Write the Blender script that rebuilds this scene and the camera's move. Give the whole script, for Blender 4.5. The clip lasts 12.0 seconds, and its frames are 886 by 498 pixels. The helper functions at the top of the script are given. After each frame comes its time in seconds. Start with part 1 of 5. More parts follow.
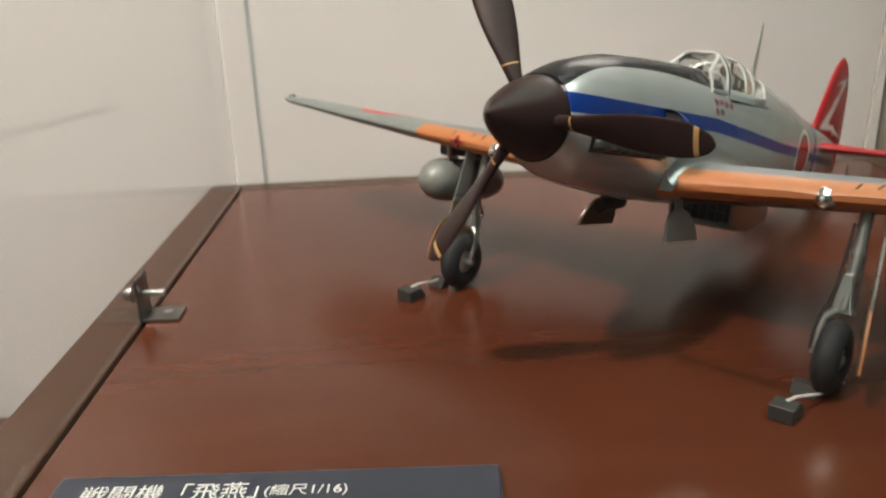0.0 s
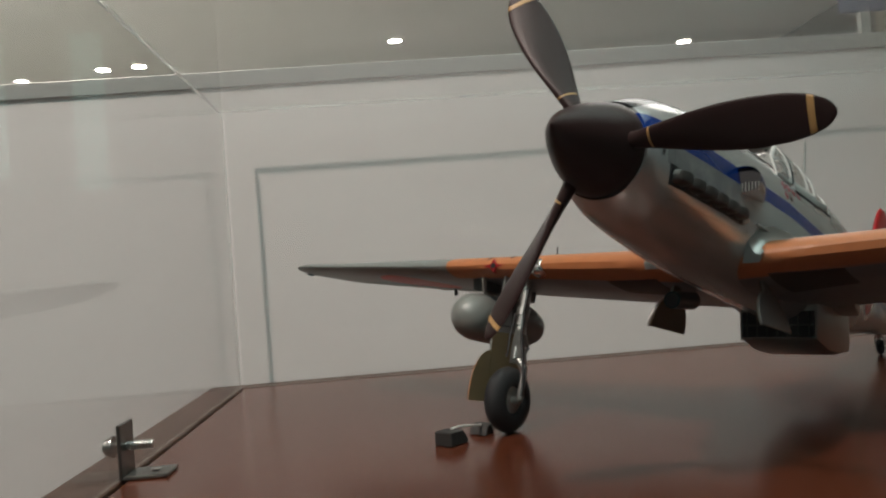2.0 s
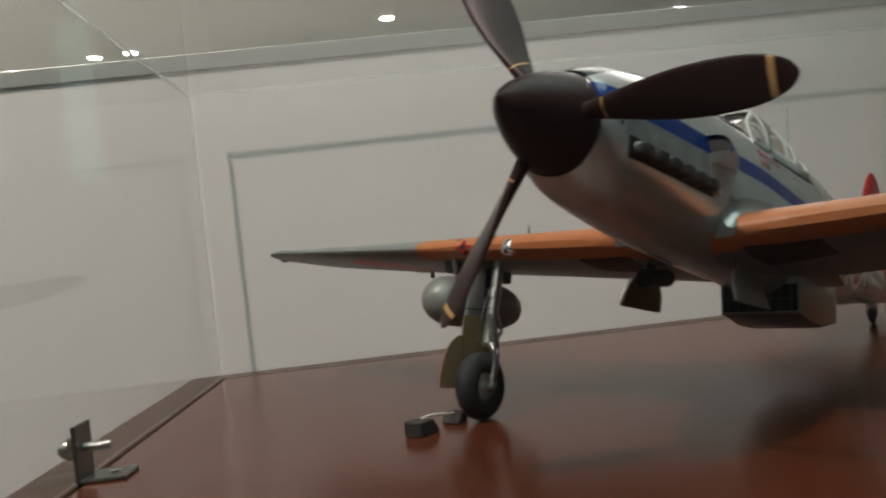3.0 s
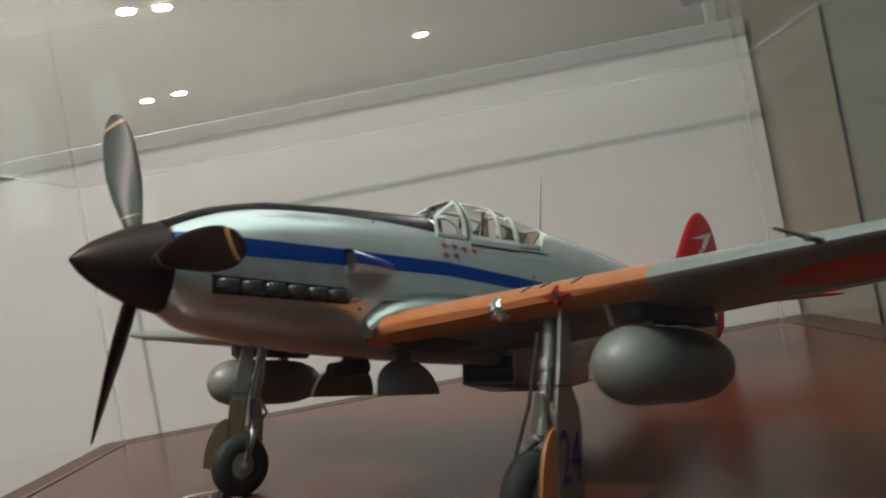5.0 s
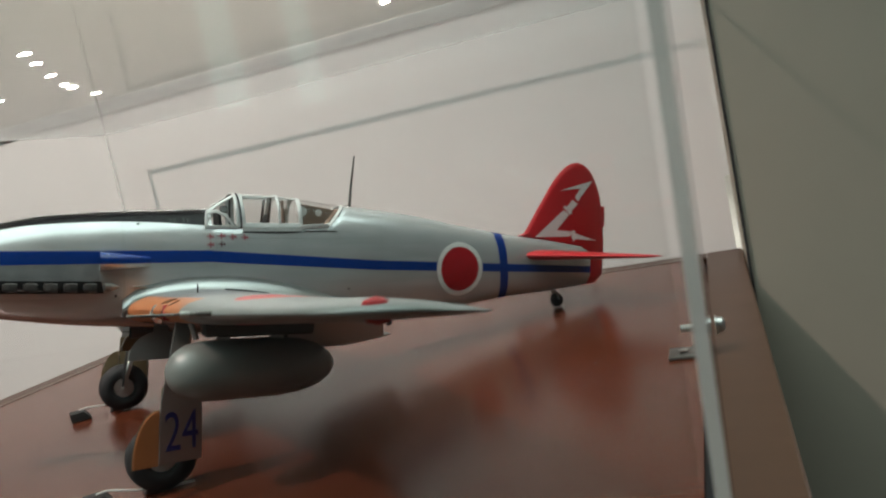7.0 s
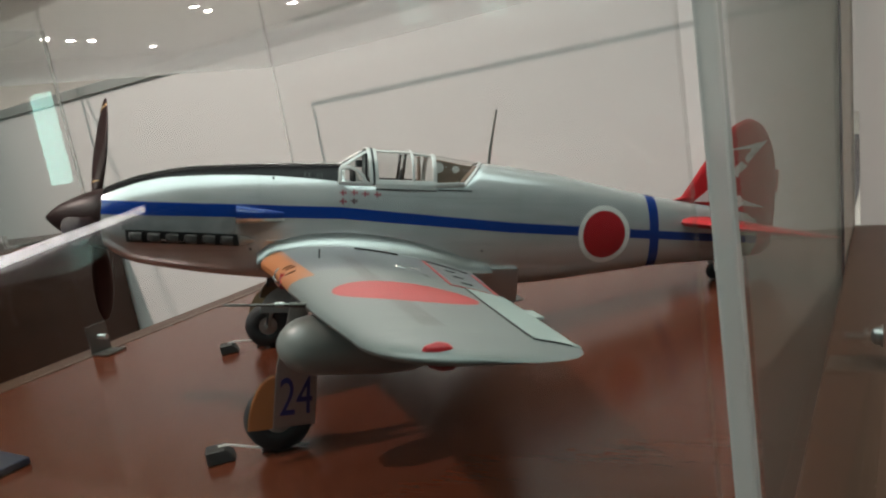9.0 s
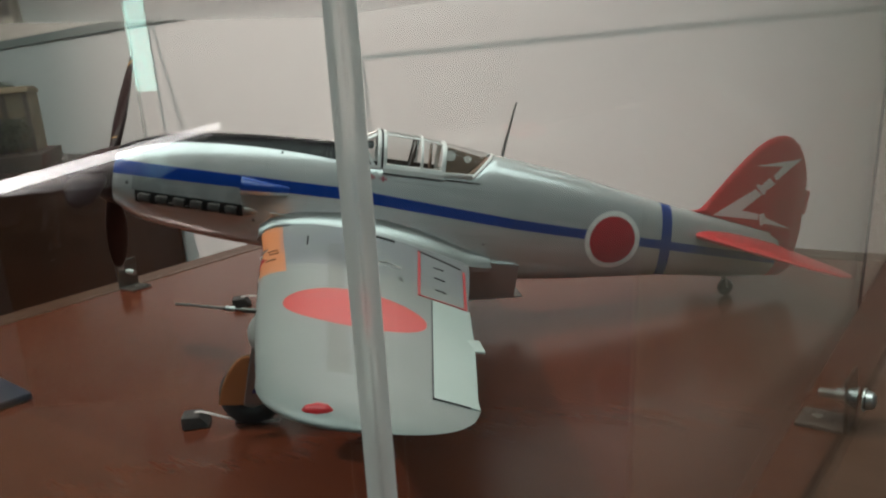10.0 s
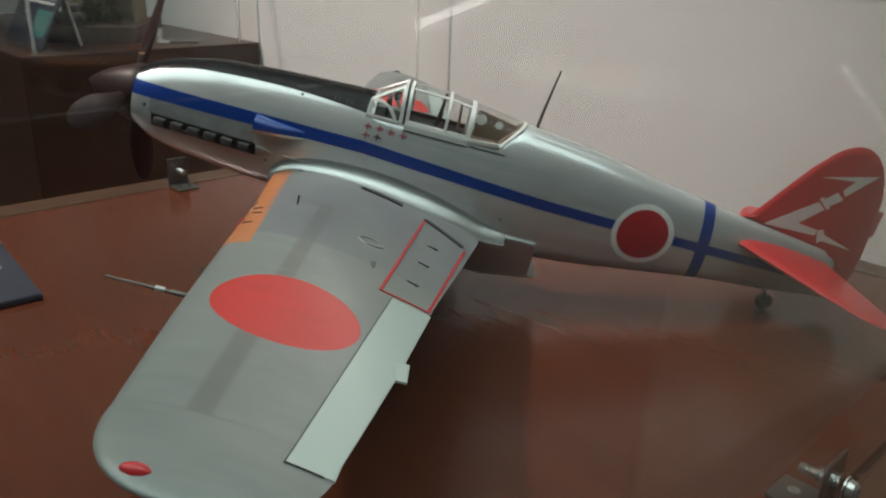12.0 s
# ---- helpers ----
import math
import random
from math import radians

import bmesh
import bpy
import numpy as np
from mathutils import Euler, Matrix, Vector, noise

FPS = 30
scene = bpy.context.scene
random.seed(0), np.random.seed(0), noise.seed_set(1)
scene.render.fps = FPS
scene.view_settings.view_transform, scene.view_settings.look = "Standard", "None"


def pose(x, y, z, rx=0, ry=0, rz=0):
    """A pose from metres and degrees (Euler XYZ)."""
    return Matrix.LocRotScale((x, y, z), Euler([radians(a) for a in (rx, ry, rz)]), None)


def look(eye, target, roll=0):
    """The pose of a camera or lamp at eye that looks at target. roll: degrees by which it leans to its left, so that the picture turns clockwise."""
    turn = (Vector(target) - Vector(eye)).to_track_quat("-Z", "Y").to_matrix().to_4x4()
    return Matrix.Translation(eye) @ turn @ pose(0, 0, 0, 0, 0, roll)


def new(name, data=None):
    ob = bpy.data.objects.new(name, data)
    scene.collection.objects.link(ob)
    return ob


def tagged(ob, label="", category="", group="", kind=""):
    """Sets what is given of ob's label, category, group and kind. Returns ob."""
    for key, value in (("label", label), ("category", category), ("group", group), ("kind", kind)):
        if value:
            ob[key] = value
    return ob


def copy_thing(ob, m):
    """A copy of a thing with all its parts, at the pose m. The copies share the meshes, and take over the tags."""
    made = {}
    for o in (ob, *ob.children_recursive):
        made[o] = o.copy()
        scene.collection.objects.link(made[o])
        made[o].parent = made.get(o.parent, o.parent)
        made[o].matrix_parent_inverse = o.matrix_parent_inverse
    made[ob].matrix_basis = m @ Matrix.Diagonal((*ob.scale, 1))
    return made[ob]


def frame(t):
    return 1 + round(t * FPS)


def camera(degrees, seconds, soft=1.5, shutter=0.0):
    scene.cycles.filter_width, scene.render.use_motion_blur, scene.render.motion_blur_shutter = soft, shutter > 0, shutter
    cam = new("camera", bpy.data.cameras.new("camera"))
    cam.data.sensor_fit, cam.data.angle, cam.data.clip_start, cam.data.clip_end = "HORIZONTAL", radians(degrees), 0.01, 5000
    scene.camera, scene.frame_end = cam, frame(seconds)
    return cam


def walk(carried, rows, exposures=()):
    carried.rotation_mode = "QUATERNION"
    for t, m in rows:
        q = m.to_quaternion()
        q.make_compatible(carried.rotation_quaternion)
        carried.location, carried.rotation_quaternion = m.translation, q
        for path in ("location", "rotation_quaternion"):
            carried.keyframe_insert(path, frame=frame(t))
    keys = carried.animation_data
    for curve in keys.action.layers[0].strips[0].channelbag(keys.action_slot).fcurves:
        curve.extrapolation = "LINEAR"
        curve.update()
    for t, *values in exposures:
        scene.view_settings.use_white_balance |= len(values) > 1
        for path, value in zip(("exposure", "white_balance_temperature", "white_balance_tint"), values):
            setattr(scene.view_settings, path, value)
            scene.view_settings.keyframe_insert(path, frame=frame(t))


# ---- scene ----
cam = camera(58.5, 12.0, soft=2.1, shutter=0.4)

PATH = [
    (0, (-0.4069, -0.2268, 0.2177), (0.9941, 1.0404, -0.4391), -2.28),
    (0.5, (-0.4105, -0.2307, 0.1268), (1.0502, 1.1248, -0.0432), -1.78),
    (1, (-0.4093, -0.1984, 0.1135), (1.0965, 1.1172, 0.0699), -1.35),
    (1.5, (-0.3944, -0.1774, 0.1099), (1.1321, 1.1140, 0.1572), -2.74),
    (2, (-0.3892, -0.1680, 0.1035), (1.1267, 1.1357, 0.1535), -4.46),
    (2.5, (-0.3690, -0.1527, 0.1040), (1.1226, 1.1795, 0.1192), -5.77),
    (3, (-0.3593, -0.1716, 0.1048), (1.1493, 1.1414, 0.0984), -6.39),
    (3.5, (-0.3277, -0.2308, 0.1088), (1.1808, 1.0822, 0.0845), -6.93),
    (3.7, (-0.3175, -0.2475, 0.1106), (1.1801, 1.0777, 0.0788), -7.36),
    (5.3, (-0.2163, -0.3773, 0.1265), (1.1630, 1.0704, 0.1686), -11.09),
    (5.5, (-0.1934, -0.3889, 0.1154), (1.2063, 1.0397, 0.1200), -11.62),
    (6, (-0.1528, -0.4450, 0.1039), (1.2963, 0.9305, 0.0133), -11.56),
    (6.5, (-0.1087, -0.5364, 0.1190), (1.0518, 1.0881, 0.0004), -12.90),
    (7, (-0.0272, -0.6123, 0.1529), (0.8432, 1.1758, -0.0593), -11.90),
    (7.5, (0.0135, -0.6155, 0.1738), (0.5875, 1.2810, -0.0976), -11.68),
    (7.7, (0.0090, -0.6131, 0.1677), (0.4907, 1.3045, -0.1337), -11.49),
    (9.3, (0.0296, -0.5909, 0.1890), (0.4057, 1.3420, -0.1613), -9.79),
    (9.5, (0.0504, -0.5956, 0.1971), (0.3763, 1.3430, -0.1708), -8.69),
    (10, (0.0751, -0.5961, 0.2100), (0.2964, 1.3364, -0.2555), -5.06),
    (10.5, (0.0883, -0.5964, 0.2183), (0.2744, 1.3231, -0.3117), -3.04),
    (11, (0.1121, -0.5891, 0.2307), (0.2497, 1.3263, -0.3282), -0.54),
    (11.5, (0.1237, -0.5759, 0.2344), (0.1717, 1.3286, -0.3742), 1.18),
    (12, (0.1479, -0.5575, 0.2502), (0.0896, 1.3117, -0.4589), 1.54),
]
walk(cam, [(t, look(eye, target, roll)) for t, eye, target, roll in PATH],
     [(0.0, 0.45, 6900, 17), (0.3, 0.35, 6800, 17), (0.9, 0.0, 6600, 17), (1.5, -0.12, 6500, 15), (2.0, -0.26, 6500, 15), (3.0, -0.30, 6500, 14), (3.5, -0.14, 6500, 14), (3.7, -0.10, 6500, 14), (5.5, 0.0, 6500, 14), (6.0, 0.35, 6500, 15), (6.5, 0.5, 6500, 15), (7.0, 0.24, 6500, 16), (7.5, 0.2, 6500, 16), (9.5, 0.1, 6500, 16), (10.5, 0.1, 6500, 17), (12.0, 0.0, 6500, 17)])

# ---- axes: the display base is turned on the aircraft ----
BASE = pose(0.0732, 0.5074, 0, 0, 0, -45.5)          # u along the back panel, v towards it, corner of the groove at 0, 0
PLANE = pose(-0.1234, -0.0008, 0.1562, 0, 12.95, 0)         # x aft from the spinner's tip, z up from the thrust line
SIDE = 0.714                                       # side of the square acrylic case
TOP = 0.28                                         # height of the acrylic case


# ---- world and lights ----
world = bpy.data.worlds.new("world")
scene.world = world
world.use_nodes = True
world.node_tree.nodes["Background"].inputs[0].default_value = (0.85, 0.93, 1.0, 1)
world.node_tree.nodes["Background"].inputs[1].default_value = 0.02


def lamp(name, kind, energy, colour, place, target, size, m=BASE, spread=None):
    data = bpy.data.lights.new(name, kind)
    data.energy, data.color = energy, colour
    if kind == "AREA":
        data.size = size
        if spread:
            data.spread = radians(spread)
    else:
        data.shadow_soft_size = size
        if kind == "SPOT":
            data.spot_size, data.spot_blend = radians(spread), 0.6
    ob = new(name, data)
    ob.matrix_world = look(m @ Vector(place), m @ Vector(target))
    return tagged(ob, kind="structure")


WARM = (1.0, 0.83, 0.73)
key = lamp("key_spot", "SPOT", 280, WARM, (-0.95, -1.23, 2.5), (-0.02, -0.10, 0.1), 0.07, spread=38)
key.data.spot_blend = 1.0
# two unseen fill lamps added to brighten the hall behind the partition
lamp("hall_fill", "AREA", 300, (1.0, 0.98, 0.90), (-3.0, 5.0, 2.45), (-3.0, 5.6, 0), 2.5)
lamp("hall_fill", "AREA", 140, (1.0, 0.98, 0.90), (2.6, 3.6, 2.45), (2.6, 4.0, 0), 2.5)
strip = lamp("fluorescent_panel", "AREA", 96, (0.77, 1.0, 0.93), (0.7, -1.0, 2.45), (0.7, -1.0, 0.0), 0.3)
strip.data.shape, strip.data.size, strip.data.size_y = "RECTANGLE", 5.2, 2.2


# ---- materials ----
def nodes_of(name):
    mat = bpy.data.materials.new(name)
    mat.use_nodes = True
    return mat, mat.node_tree.nodes, mat.node_tree.links, mat.node_tree.nodes["Principled BSDF"]


def plain(name, colour, rough=0.5, metal=0.0, vary=0.08, scale=40.0, bump=0.0, bump_scale=300.0, coat=0.0, stretch=(1, 1, 1)):
    """A surface with two scales of colour variation, uneven gloss and fine relief."""
    mat, nodes, links, bsdf = nodes_of(name)
    tc = nodes.new("ShaderNodeTexCoord")
    mp = nodes.new("ShaderNodeMapping")
    mp.inputs["Scale"].default_value = stretch
    links.new(tc.outputs["Object"], mp.inputs[0])
    n1 = nodes.new("ShaderNodeTexNoise")
    n1.inputs["Scale"].default_value, n1.inputs["Detail"].default_value = scale, 5
    n2 = nodes.new("ShaderNodeTexNoise")
    n2.inputs["Scale"].default_value, n2.inputs["Detail"].default_value = scale * 7, 3
    for n in (n1, n2):
        links.new(mp.outputs[0], n.inputs["Vector"])
    add = nodes.new("ShaderNodeMath")
    add.operation = "ADD"
    links.new(n1.outputs[0], add.inputs[0])
    links.new(n2.outputs[0], add.inputs[1])
    ramp = nodes.new("ShaderNodeMapRange")
    ramp.inputs[1].default_value, ramp.inputs[2].default_value = 0.6, 1.4
    ramp.inputs[3].default_value, ramp.inputs[4].default_value = 1 - vary, 1 + vary
    links.new(add.outputs[0], ramp.inputs[0])
    mul = nodes.new("ShaderNodeMix")
    mul.data_type, mul.blend_type = "RGBA", "MULTIPLY"
    mul.inputs[0].default_value = 1
    mul.inputs[6].default_value = (*colour, 1)
    links.new(ramp.outputs[0], mul.inputs[7])
    links.new(mul.outputs[2], bsdf.inputs["Base Color"])
    rr = nodes.new("ShaderNodeMapRange")
    rr.inputs[1].default_value, rr.inputs[2].default_value = 0.1, 0.9
    low, high = max(0.02, rough * 0.85), min(1, rough * 1.15)
    rr.inputs[3].default_value, rr.inputs[4].default_value = (0.285 if low < 0.28 < high else low), high
    links.new(n1.outputs[0], rr.inputs[0])
    links.new(rr.outputs[0], bsdf.inputs["Roughness"])
    bsdf.inputs["Metallic"].default_value = metal
    bsdf.inputs["Coat Weight"].default_value = coat
    bsdf.inputs["Coat Roughness"].default_value = 0.15
    if bump:
        n3 = nodes.new("ShaderNodeTexNoise")
        n3.inputs["Scale"].default_value, n3.inputs["Detail"].default_value = bump_scale, 4
        links.new(mp.outputs[0], n3.inputs["Vector"])
        b = nodes.new("ShaderNodeBump")
        b.inputs["Strength"].default_value, b.inputs["Distance"].default_value = bump, 0.001
        links.new(n3.outputs[0], b.inputs["Height"])
        links.new(b.outputs[0], bsdf.inputs["Normal"])
    return mat


class Graph:
    """Small helper to write masks over the local place of a surface."""

    def __init__(self, name):
        self.mat, self.nodes, self.links, self.bsdf = nodes_of(name)
        tc = self.nodes.new("ShaderNodeTexCoord")
        self.place = tc.outputs["Object"]
        sep = self.nodes.new("ShaderNodeSeparateXYZ")
        self.links.new(self.place, sep.inputs[0])
        self.x, self.y, self.z = sep.outputs

    def op(self, kind, a, b=0.0, c=0.0):
        n = self.nodes.new("ShaderNodeMath")
        n.operation = kind
        for i, v in enumerate((a, b, c)):
            if isinstance(v, (int, float)):
                n.inputs[i].default_value = v
            else:
                self.links.new(v, n.inputs[i])
        return n.outputs[0]

    def below(self, a, b, soft=0.0003):
        """1 where a < b, with a thin soft edge."""
        n = self.nodes.new("ShaderNodeMapRange")
        n.interpolation_type = "SMOOTHSTEP"
        n.inputs[1].default_value, n.inputs[2].default_value = -soft, soft
        self.links.new(self.op("SUBTRACT", b, a), n.inputs[0])
        return n.outputs[0]

    def both(self, *masks):
        out = masks[0]
        for m in masks[1:]:
            out = self.op("MULTIPLY", out, m)
        return out

    def noise(self, scale, detail=4, stretch=(1, 1, 1)):
        mp = self.nodes.new("ShaderNodeMapping")
        mp.inputs["Scale"].default_value = stretch
        self.links.new(self.place, mp.inputs[0])
        n = self.nodes.new("ShaderNodeTexNoise")
        n.inputs["Scale"].default_value, n.inputs["Detail"].default_value = scale, detail
        self.links.new(mp.outputs[0], n.inputs["Vector"])
        return n.outputs[0]

    def ranged(self, a, lo, hi, out_lo, out_hi):
        n = self.nodes.new("ShaderNodeMapRange")
        for i, v in enumerate((lo, hi, out_lo, out_hi)):
            n.inputs[i + 1].default_value = v
        self.links.new(a, n.inputs[0])
        return n.outputs[0]

    def mix(self, mask, a, b):
        """Colour a, or b where the mask is 1."""
        n = self.nodes.new("ShaderNodeMix")
        n.data_type = "RGBA"
        for i, v in ((6, a), (7, b)):
            if isinstance(v, tuple):
                n.inputs[i].default_value = (*v, 1)
            else:
                self.links.new(v, n.inputs[i])
        if isinstance(mask, (int, float)):
            n.inputs[0].default_value = mask
        else:
            self.links.new(mask, n.inputs[0])
        return n.outputs[2]

    def scaled(self, colour, factor):
        n = self.nodes.new("ShaderNodeMix")
        n.data_type, n.blend_type = "RGBA", "MULTIPLY"
        n.inputs[0].default_value = 1
        if isinstance(colour, tuple):
            n.inputs[6].default_value = (*colour, 1)
        else:
            self.links.new(colour, n.inputs[6])
        self.links.new(factor, n.inputs[7])
        return n.outputs[2]

    def bump(self, height, strength, distance=0.0005):
        b = self.nodes.new("ShaderNodeBump")
        b.inputs["Strength"].default_value, b.inputs["Distance"].default_value = strength, distance
        self.links.new(height, b.inputs["Height"])
        self.links.new(b.outputs[0], self.bsdf.inputs["Normal"])

    def put(self, **sockets):
        for key, v in sockets.items():
            s = self.bsdf.inputs[key.replace("_", " ")]
            if isinstance(v, (int, float)):
                s.default_value = v
            elif isinstance(v, tuple):
                s.default_value = (*v, 1)
            else:
                self.links.new(v, s)
        return self.mat


SILVER, BLUE, RED, WHITE, BLACK, ORANGE = (0.60, 0.615, 0.615), (0.003, 0.034, 0.21), (0.42, 0.012, 0.018), (0.75, 0.74, 0.71), (0.012, 0.012, 0.013), (0.43, 0.150, 0.052)


def silver_coat(g, colour, painted, matt=0.0, metal=0.50, rough=0.205, coat=0.2):
    """Aluminium paint: half metallic where it is not overpainted, with a faint grain along the panels."""
    grain = g.noise(55, 5, (1, 1, 1))
    fine = g.noise(900, 2)
    streak = g.noise(70, 4, (0.35, 3, 3))
    colour = g.scaled(colour, g.ranged(grain, 0.1, 0.9, 0.93, 1.06))
    colour = g.scaled(colour, g.ranged(streak, 0.2, 0.8, 0.88, 1.10))
    g.bump(fine, 0.05, 0.0002)
    return g.put(Base_Color=colour, Metallic=g.op("MULTIPLY", g.op("SUBTRACT", 1.0, painted), metal),
                 Roughness=g.ranged(grain, 0.1, 0.9, rough, rough + 0.055), Coat_Weight=coat if isinstance(matt, float) else g.ranged(matt, 0, 1, coat, 0.0), Coat_Roughness=0.14,
                 Specular_IOR_Level=0.5 if isinstance(matt, float) else g.ranged(matt, 0, 1, 0.5, 0.12))


def fuselage_paint():
    g = Graph("silver_fuselage_paint")
    # the blue line droops a little towards the tail
    aft, far = g.op("MAXIMUM", g.op("SUBTRACT", g.x, 0.2), 0.0), g.op("MAXIMUM", g.op("SUBTRACT", g.x, 0.33), 0.0)
    line = g.op("ADD", g.op("MULTIPLY_ADD", aft, -0.066, 0.0106), g.op("MULTIPLY", far, 0.03))
    half = g.op("SUBTRACT", 0.0049, g.op("MULTIPLY", g.x, 0.0030))
    stripe = g.below(g.op("ABSOLUTE", g.op("SUBTRACT", g.z, line)), half)
    band = g.below(g.op("ABSOLUTE", g.op("SUBTRACT", g.x, g.op("MULTIPLY_ADD", g.z, -0.08, 0.4535))), 0.0044)
    blue = g.op("MAXIMUM", stripe, band)
    dx, dz = g.op("SUBTRACT", g.x, 0.4080), g.op("SUBTRACT", g.z, -0.0025)
    r = g.op("SQRT", g.op("ADD", g.op("MULTIPLY", dx, dx), g.op("MULTIPLY", dz, dz)))
    white, red = g.below(r, 0.0228), g.below(r, 0.0188)
    dx = g.op("SUBTRACT", g.x, 0.143)
    edge = g.op("MULTIPLY_ADD", g.op("MULTIPLY", dx, dx), -0.87, 0.0352)
    nose = g.op("MAXIMUM", g.op("SUBTRACT", 0.085, g.x), 0.0)
    edge = g.op("SUBTRACT", edge, g.op("MULTIPLY", g.op("MULTIPLY", nose, nose), 3.6))
    dark = g.both(g.below(edge, g.z), g.below(g.x, 0.200))
    seam = 0.0
    for x in (0.058, 0.142, 0.205, 0.335, 0.385, 0.482):
        line_x = g.below(g.op("ABSOLUTE", g.op("SUBTRACT", g.x, x)), 0.00018, 0.0002)
        seam = g.op("MAXIMUM", seam, line_x)
    for z, x0, x1 in ((-0.0175, 0.058, 0.142), (0.0235, 0.205, 0.335), (-0.022, 0.205, 0.40)):
        line_z = g.both(g.below(g.op("ABSOLUTE", g.op("SUBTRACT", g.z, z)), 0.00016, 0.0002), g.below(x0, g.x), g.below(g.x, x1))
        seam = g.op("MAXIMUM", seam, line_z)
    colour = g.scaled(SILVER, g.ranged(seam, 0, 1, 1.0, 0.72))
    plate = g.both(g.below(0.052, g.x), g.below(g.x, 0.1265), g.below(g.z, 0.0075), g.below(g.op("MULTIPLY_ADD", g.x, -0.03, -0.0025), g.z))
    colour = g.scaled(colour, g.ranged(g.op("MULTIPLY", plate, g.ranged(g.noise(140, 4), 0.25, 0.6, 0.4, 1.0)), 0, 1, 1.0, 0.62))
    for mask, paint in ((blue, BLUE), (dark, BLACK), (white, WHITE), (red, RED)):
        colour = g.mix(mask, colour, paint)
    painted = g.op("MAXIMUM", g.op("MAXIMUM", blue, dark), white)
    return silver_coat(g, colour, painted, dark)


def wing_paint():
    g = Graph("silver_wing_paint")
    side = g.op("ABSOLUTE", g.y)
    from_edge = g.op("SUBTRACT", g.x, g.op("MULTIPLY_ADD", side, 0.070, 0.1428))
    orange = g.both(g.below(from_edge, 0.0125), g.below(side, 0.1865))
    dx, dy = g.op("SUBTRACT", g.x, 0.2028), g.op("SUBTRACT", side, 0.2530)
    disc = g.below(g.op("SQRT", g.op("ADD", g.op("MULTIPLY", dx, dx), g.op("MULTIPLY", dy, dy))), 0.0325)
    # a darker bare-metal panel near the root, a masked strip along the spar, and a paler tip
    root = g.both(g.below(side, 0.168), g.below(0.010, from_edge))
    spar = g.both(g.below(g.op("ABSOLUTE", g.op("SUBTRACT", g.x, 0.194)), 0.0042, 0.0015), g.below(side, 0.345, 0.001), g.below(0.10, side))
    seam = 0.0
    for y in (0.062, 0.095, 0.130, 0.168, 0.2055, 0.345):
        seam = g.op("MAXIMUM", seam, g.below(g.op("ABSOLUTE", g.op("SUBTRACT", side, y)), 0.00018, 0.0002))
    colour = g.mix(g.op("MULTIPLY", root, 0.45), (0.222, 0.240, 0.230), (0.172, 0.180, 0.198))
    colour = g.mix(g.op("MULTIPLY", spar, 0.55), colour, (0.135, 0.13, 0.118))
    colour = g.scaled(colour, g.ranged(seam, 0, 1, 1.0, 0.75))
    colour = g.mix(disc, colour, (0.52, 0.03, 0.025))
    colour = g.mix(orange, colour, ORANGE)
    smudge = g.both(root, g.below(0.52, g.noise(28, 3, (1, 0.5, 1)), 0.06))
    colour = g.mix(g.op("MULTIPLY", smudge, 0.35), colour, (0.15, 0.15, 0.18))
    return silver_coat(g, colour, g.op("MAXIMUM", disc, orange), 0.0, 0.30, 0.46, 0.04)


def wood(name, dark, light, rough=0.29, gloss=0.2):
    g = Graph(name)
    wave = g.noise(6, 6, (1, 9, 1))
    fine = g.noise(60, 4, (1, 14, 1))
    blot = g.noise(3.5, 3)
    f = g.op("ADD", g.op("MULTIPLY", wave, 0.6), g.op("MULTIPLY", fine, 0.4))
    colour = g.mix(g.ranged(f, 0.15, 0.85, 0, 1), dark, light)
    colour = g.scaled(colour, g.ranged(blot, 0.1, 0.9, 0.85, 1.15))
    return g.put(Base_Color=colour, Roughness=g.ranged(blot, 0.1, 0.9, rough * 0.9, rough * 1.1), Specular_IOR_Level=gloss)


def glass(name, tint=(1, 1, 1), rough=0.0, ior=1.45):
    mat, nodes, links, bsdf = nodes_of(name)
    bsdf.inputs["Base Color"].default_value = (*tint, 1)
    bsdf.inputs["Roughness"].default_value = rough
    bsdf.inputs["IOR"].default_value = ior
    bsdf.inputs["Transmission Weight"].default_value = 1
    return mat


def sheet(name, tint, ior):
    """A thin clear sheet: it lets light through with a faint tint and mirrors by its gloss."""
    mat, nodes, links, bsdf = nodes_of(name)
    nodes.remove(bsdf)
    clear, gloss, mix, fres = (nodes.new("ShaderNode" + k) for k in ("BsdfTransparent", "BsdfGlossy", "MixShader", "LayerWeight"))
    clear.inputs["Color"].default_value = (*tint, 1)
    gloss.inputs["Roughness"].default_value = 0.0
    fres.inputs["Blend"].default_value = 0.5
    steep, share = nodes.new("ShaderNodeMath"), nodes.new("ShaderNodeMapRange")
    steep.operation = "POWER"
    steep.inputs[1].default_value = 5.0
    share.inputs[3].default_value = ((ior - 1) / (ior + 1)) ** 2
    links.new(fres.outputs["Facing"], steep.inputs[0])
    links.new(steep.outputs[0], share.inputs[0])
    links.new(share.outputs[0], mix.inputs[0])
    links.new(clear.outputs[0], mix.inputs[1])
    links.new(gloss.outputs[0], mix.inputs[2])
    links.new(mix.outputs[0], nodes["Material Output"].inputs["Surface"])
    return mat


def glow(name, colour, strength):
    mat, nodes, links, bsdf = nodes_of(name)
    bsdf.inputs["Base Color"].default_value = (*colour, 1)
    bsdf.inputs["Emission Color"].default_value = (*colour, 1)
    bsdf.inputs["Emission Strength"].default_value = strength
    return mat


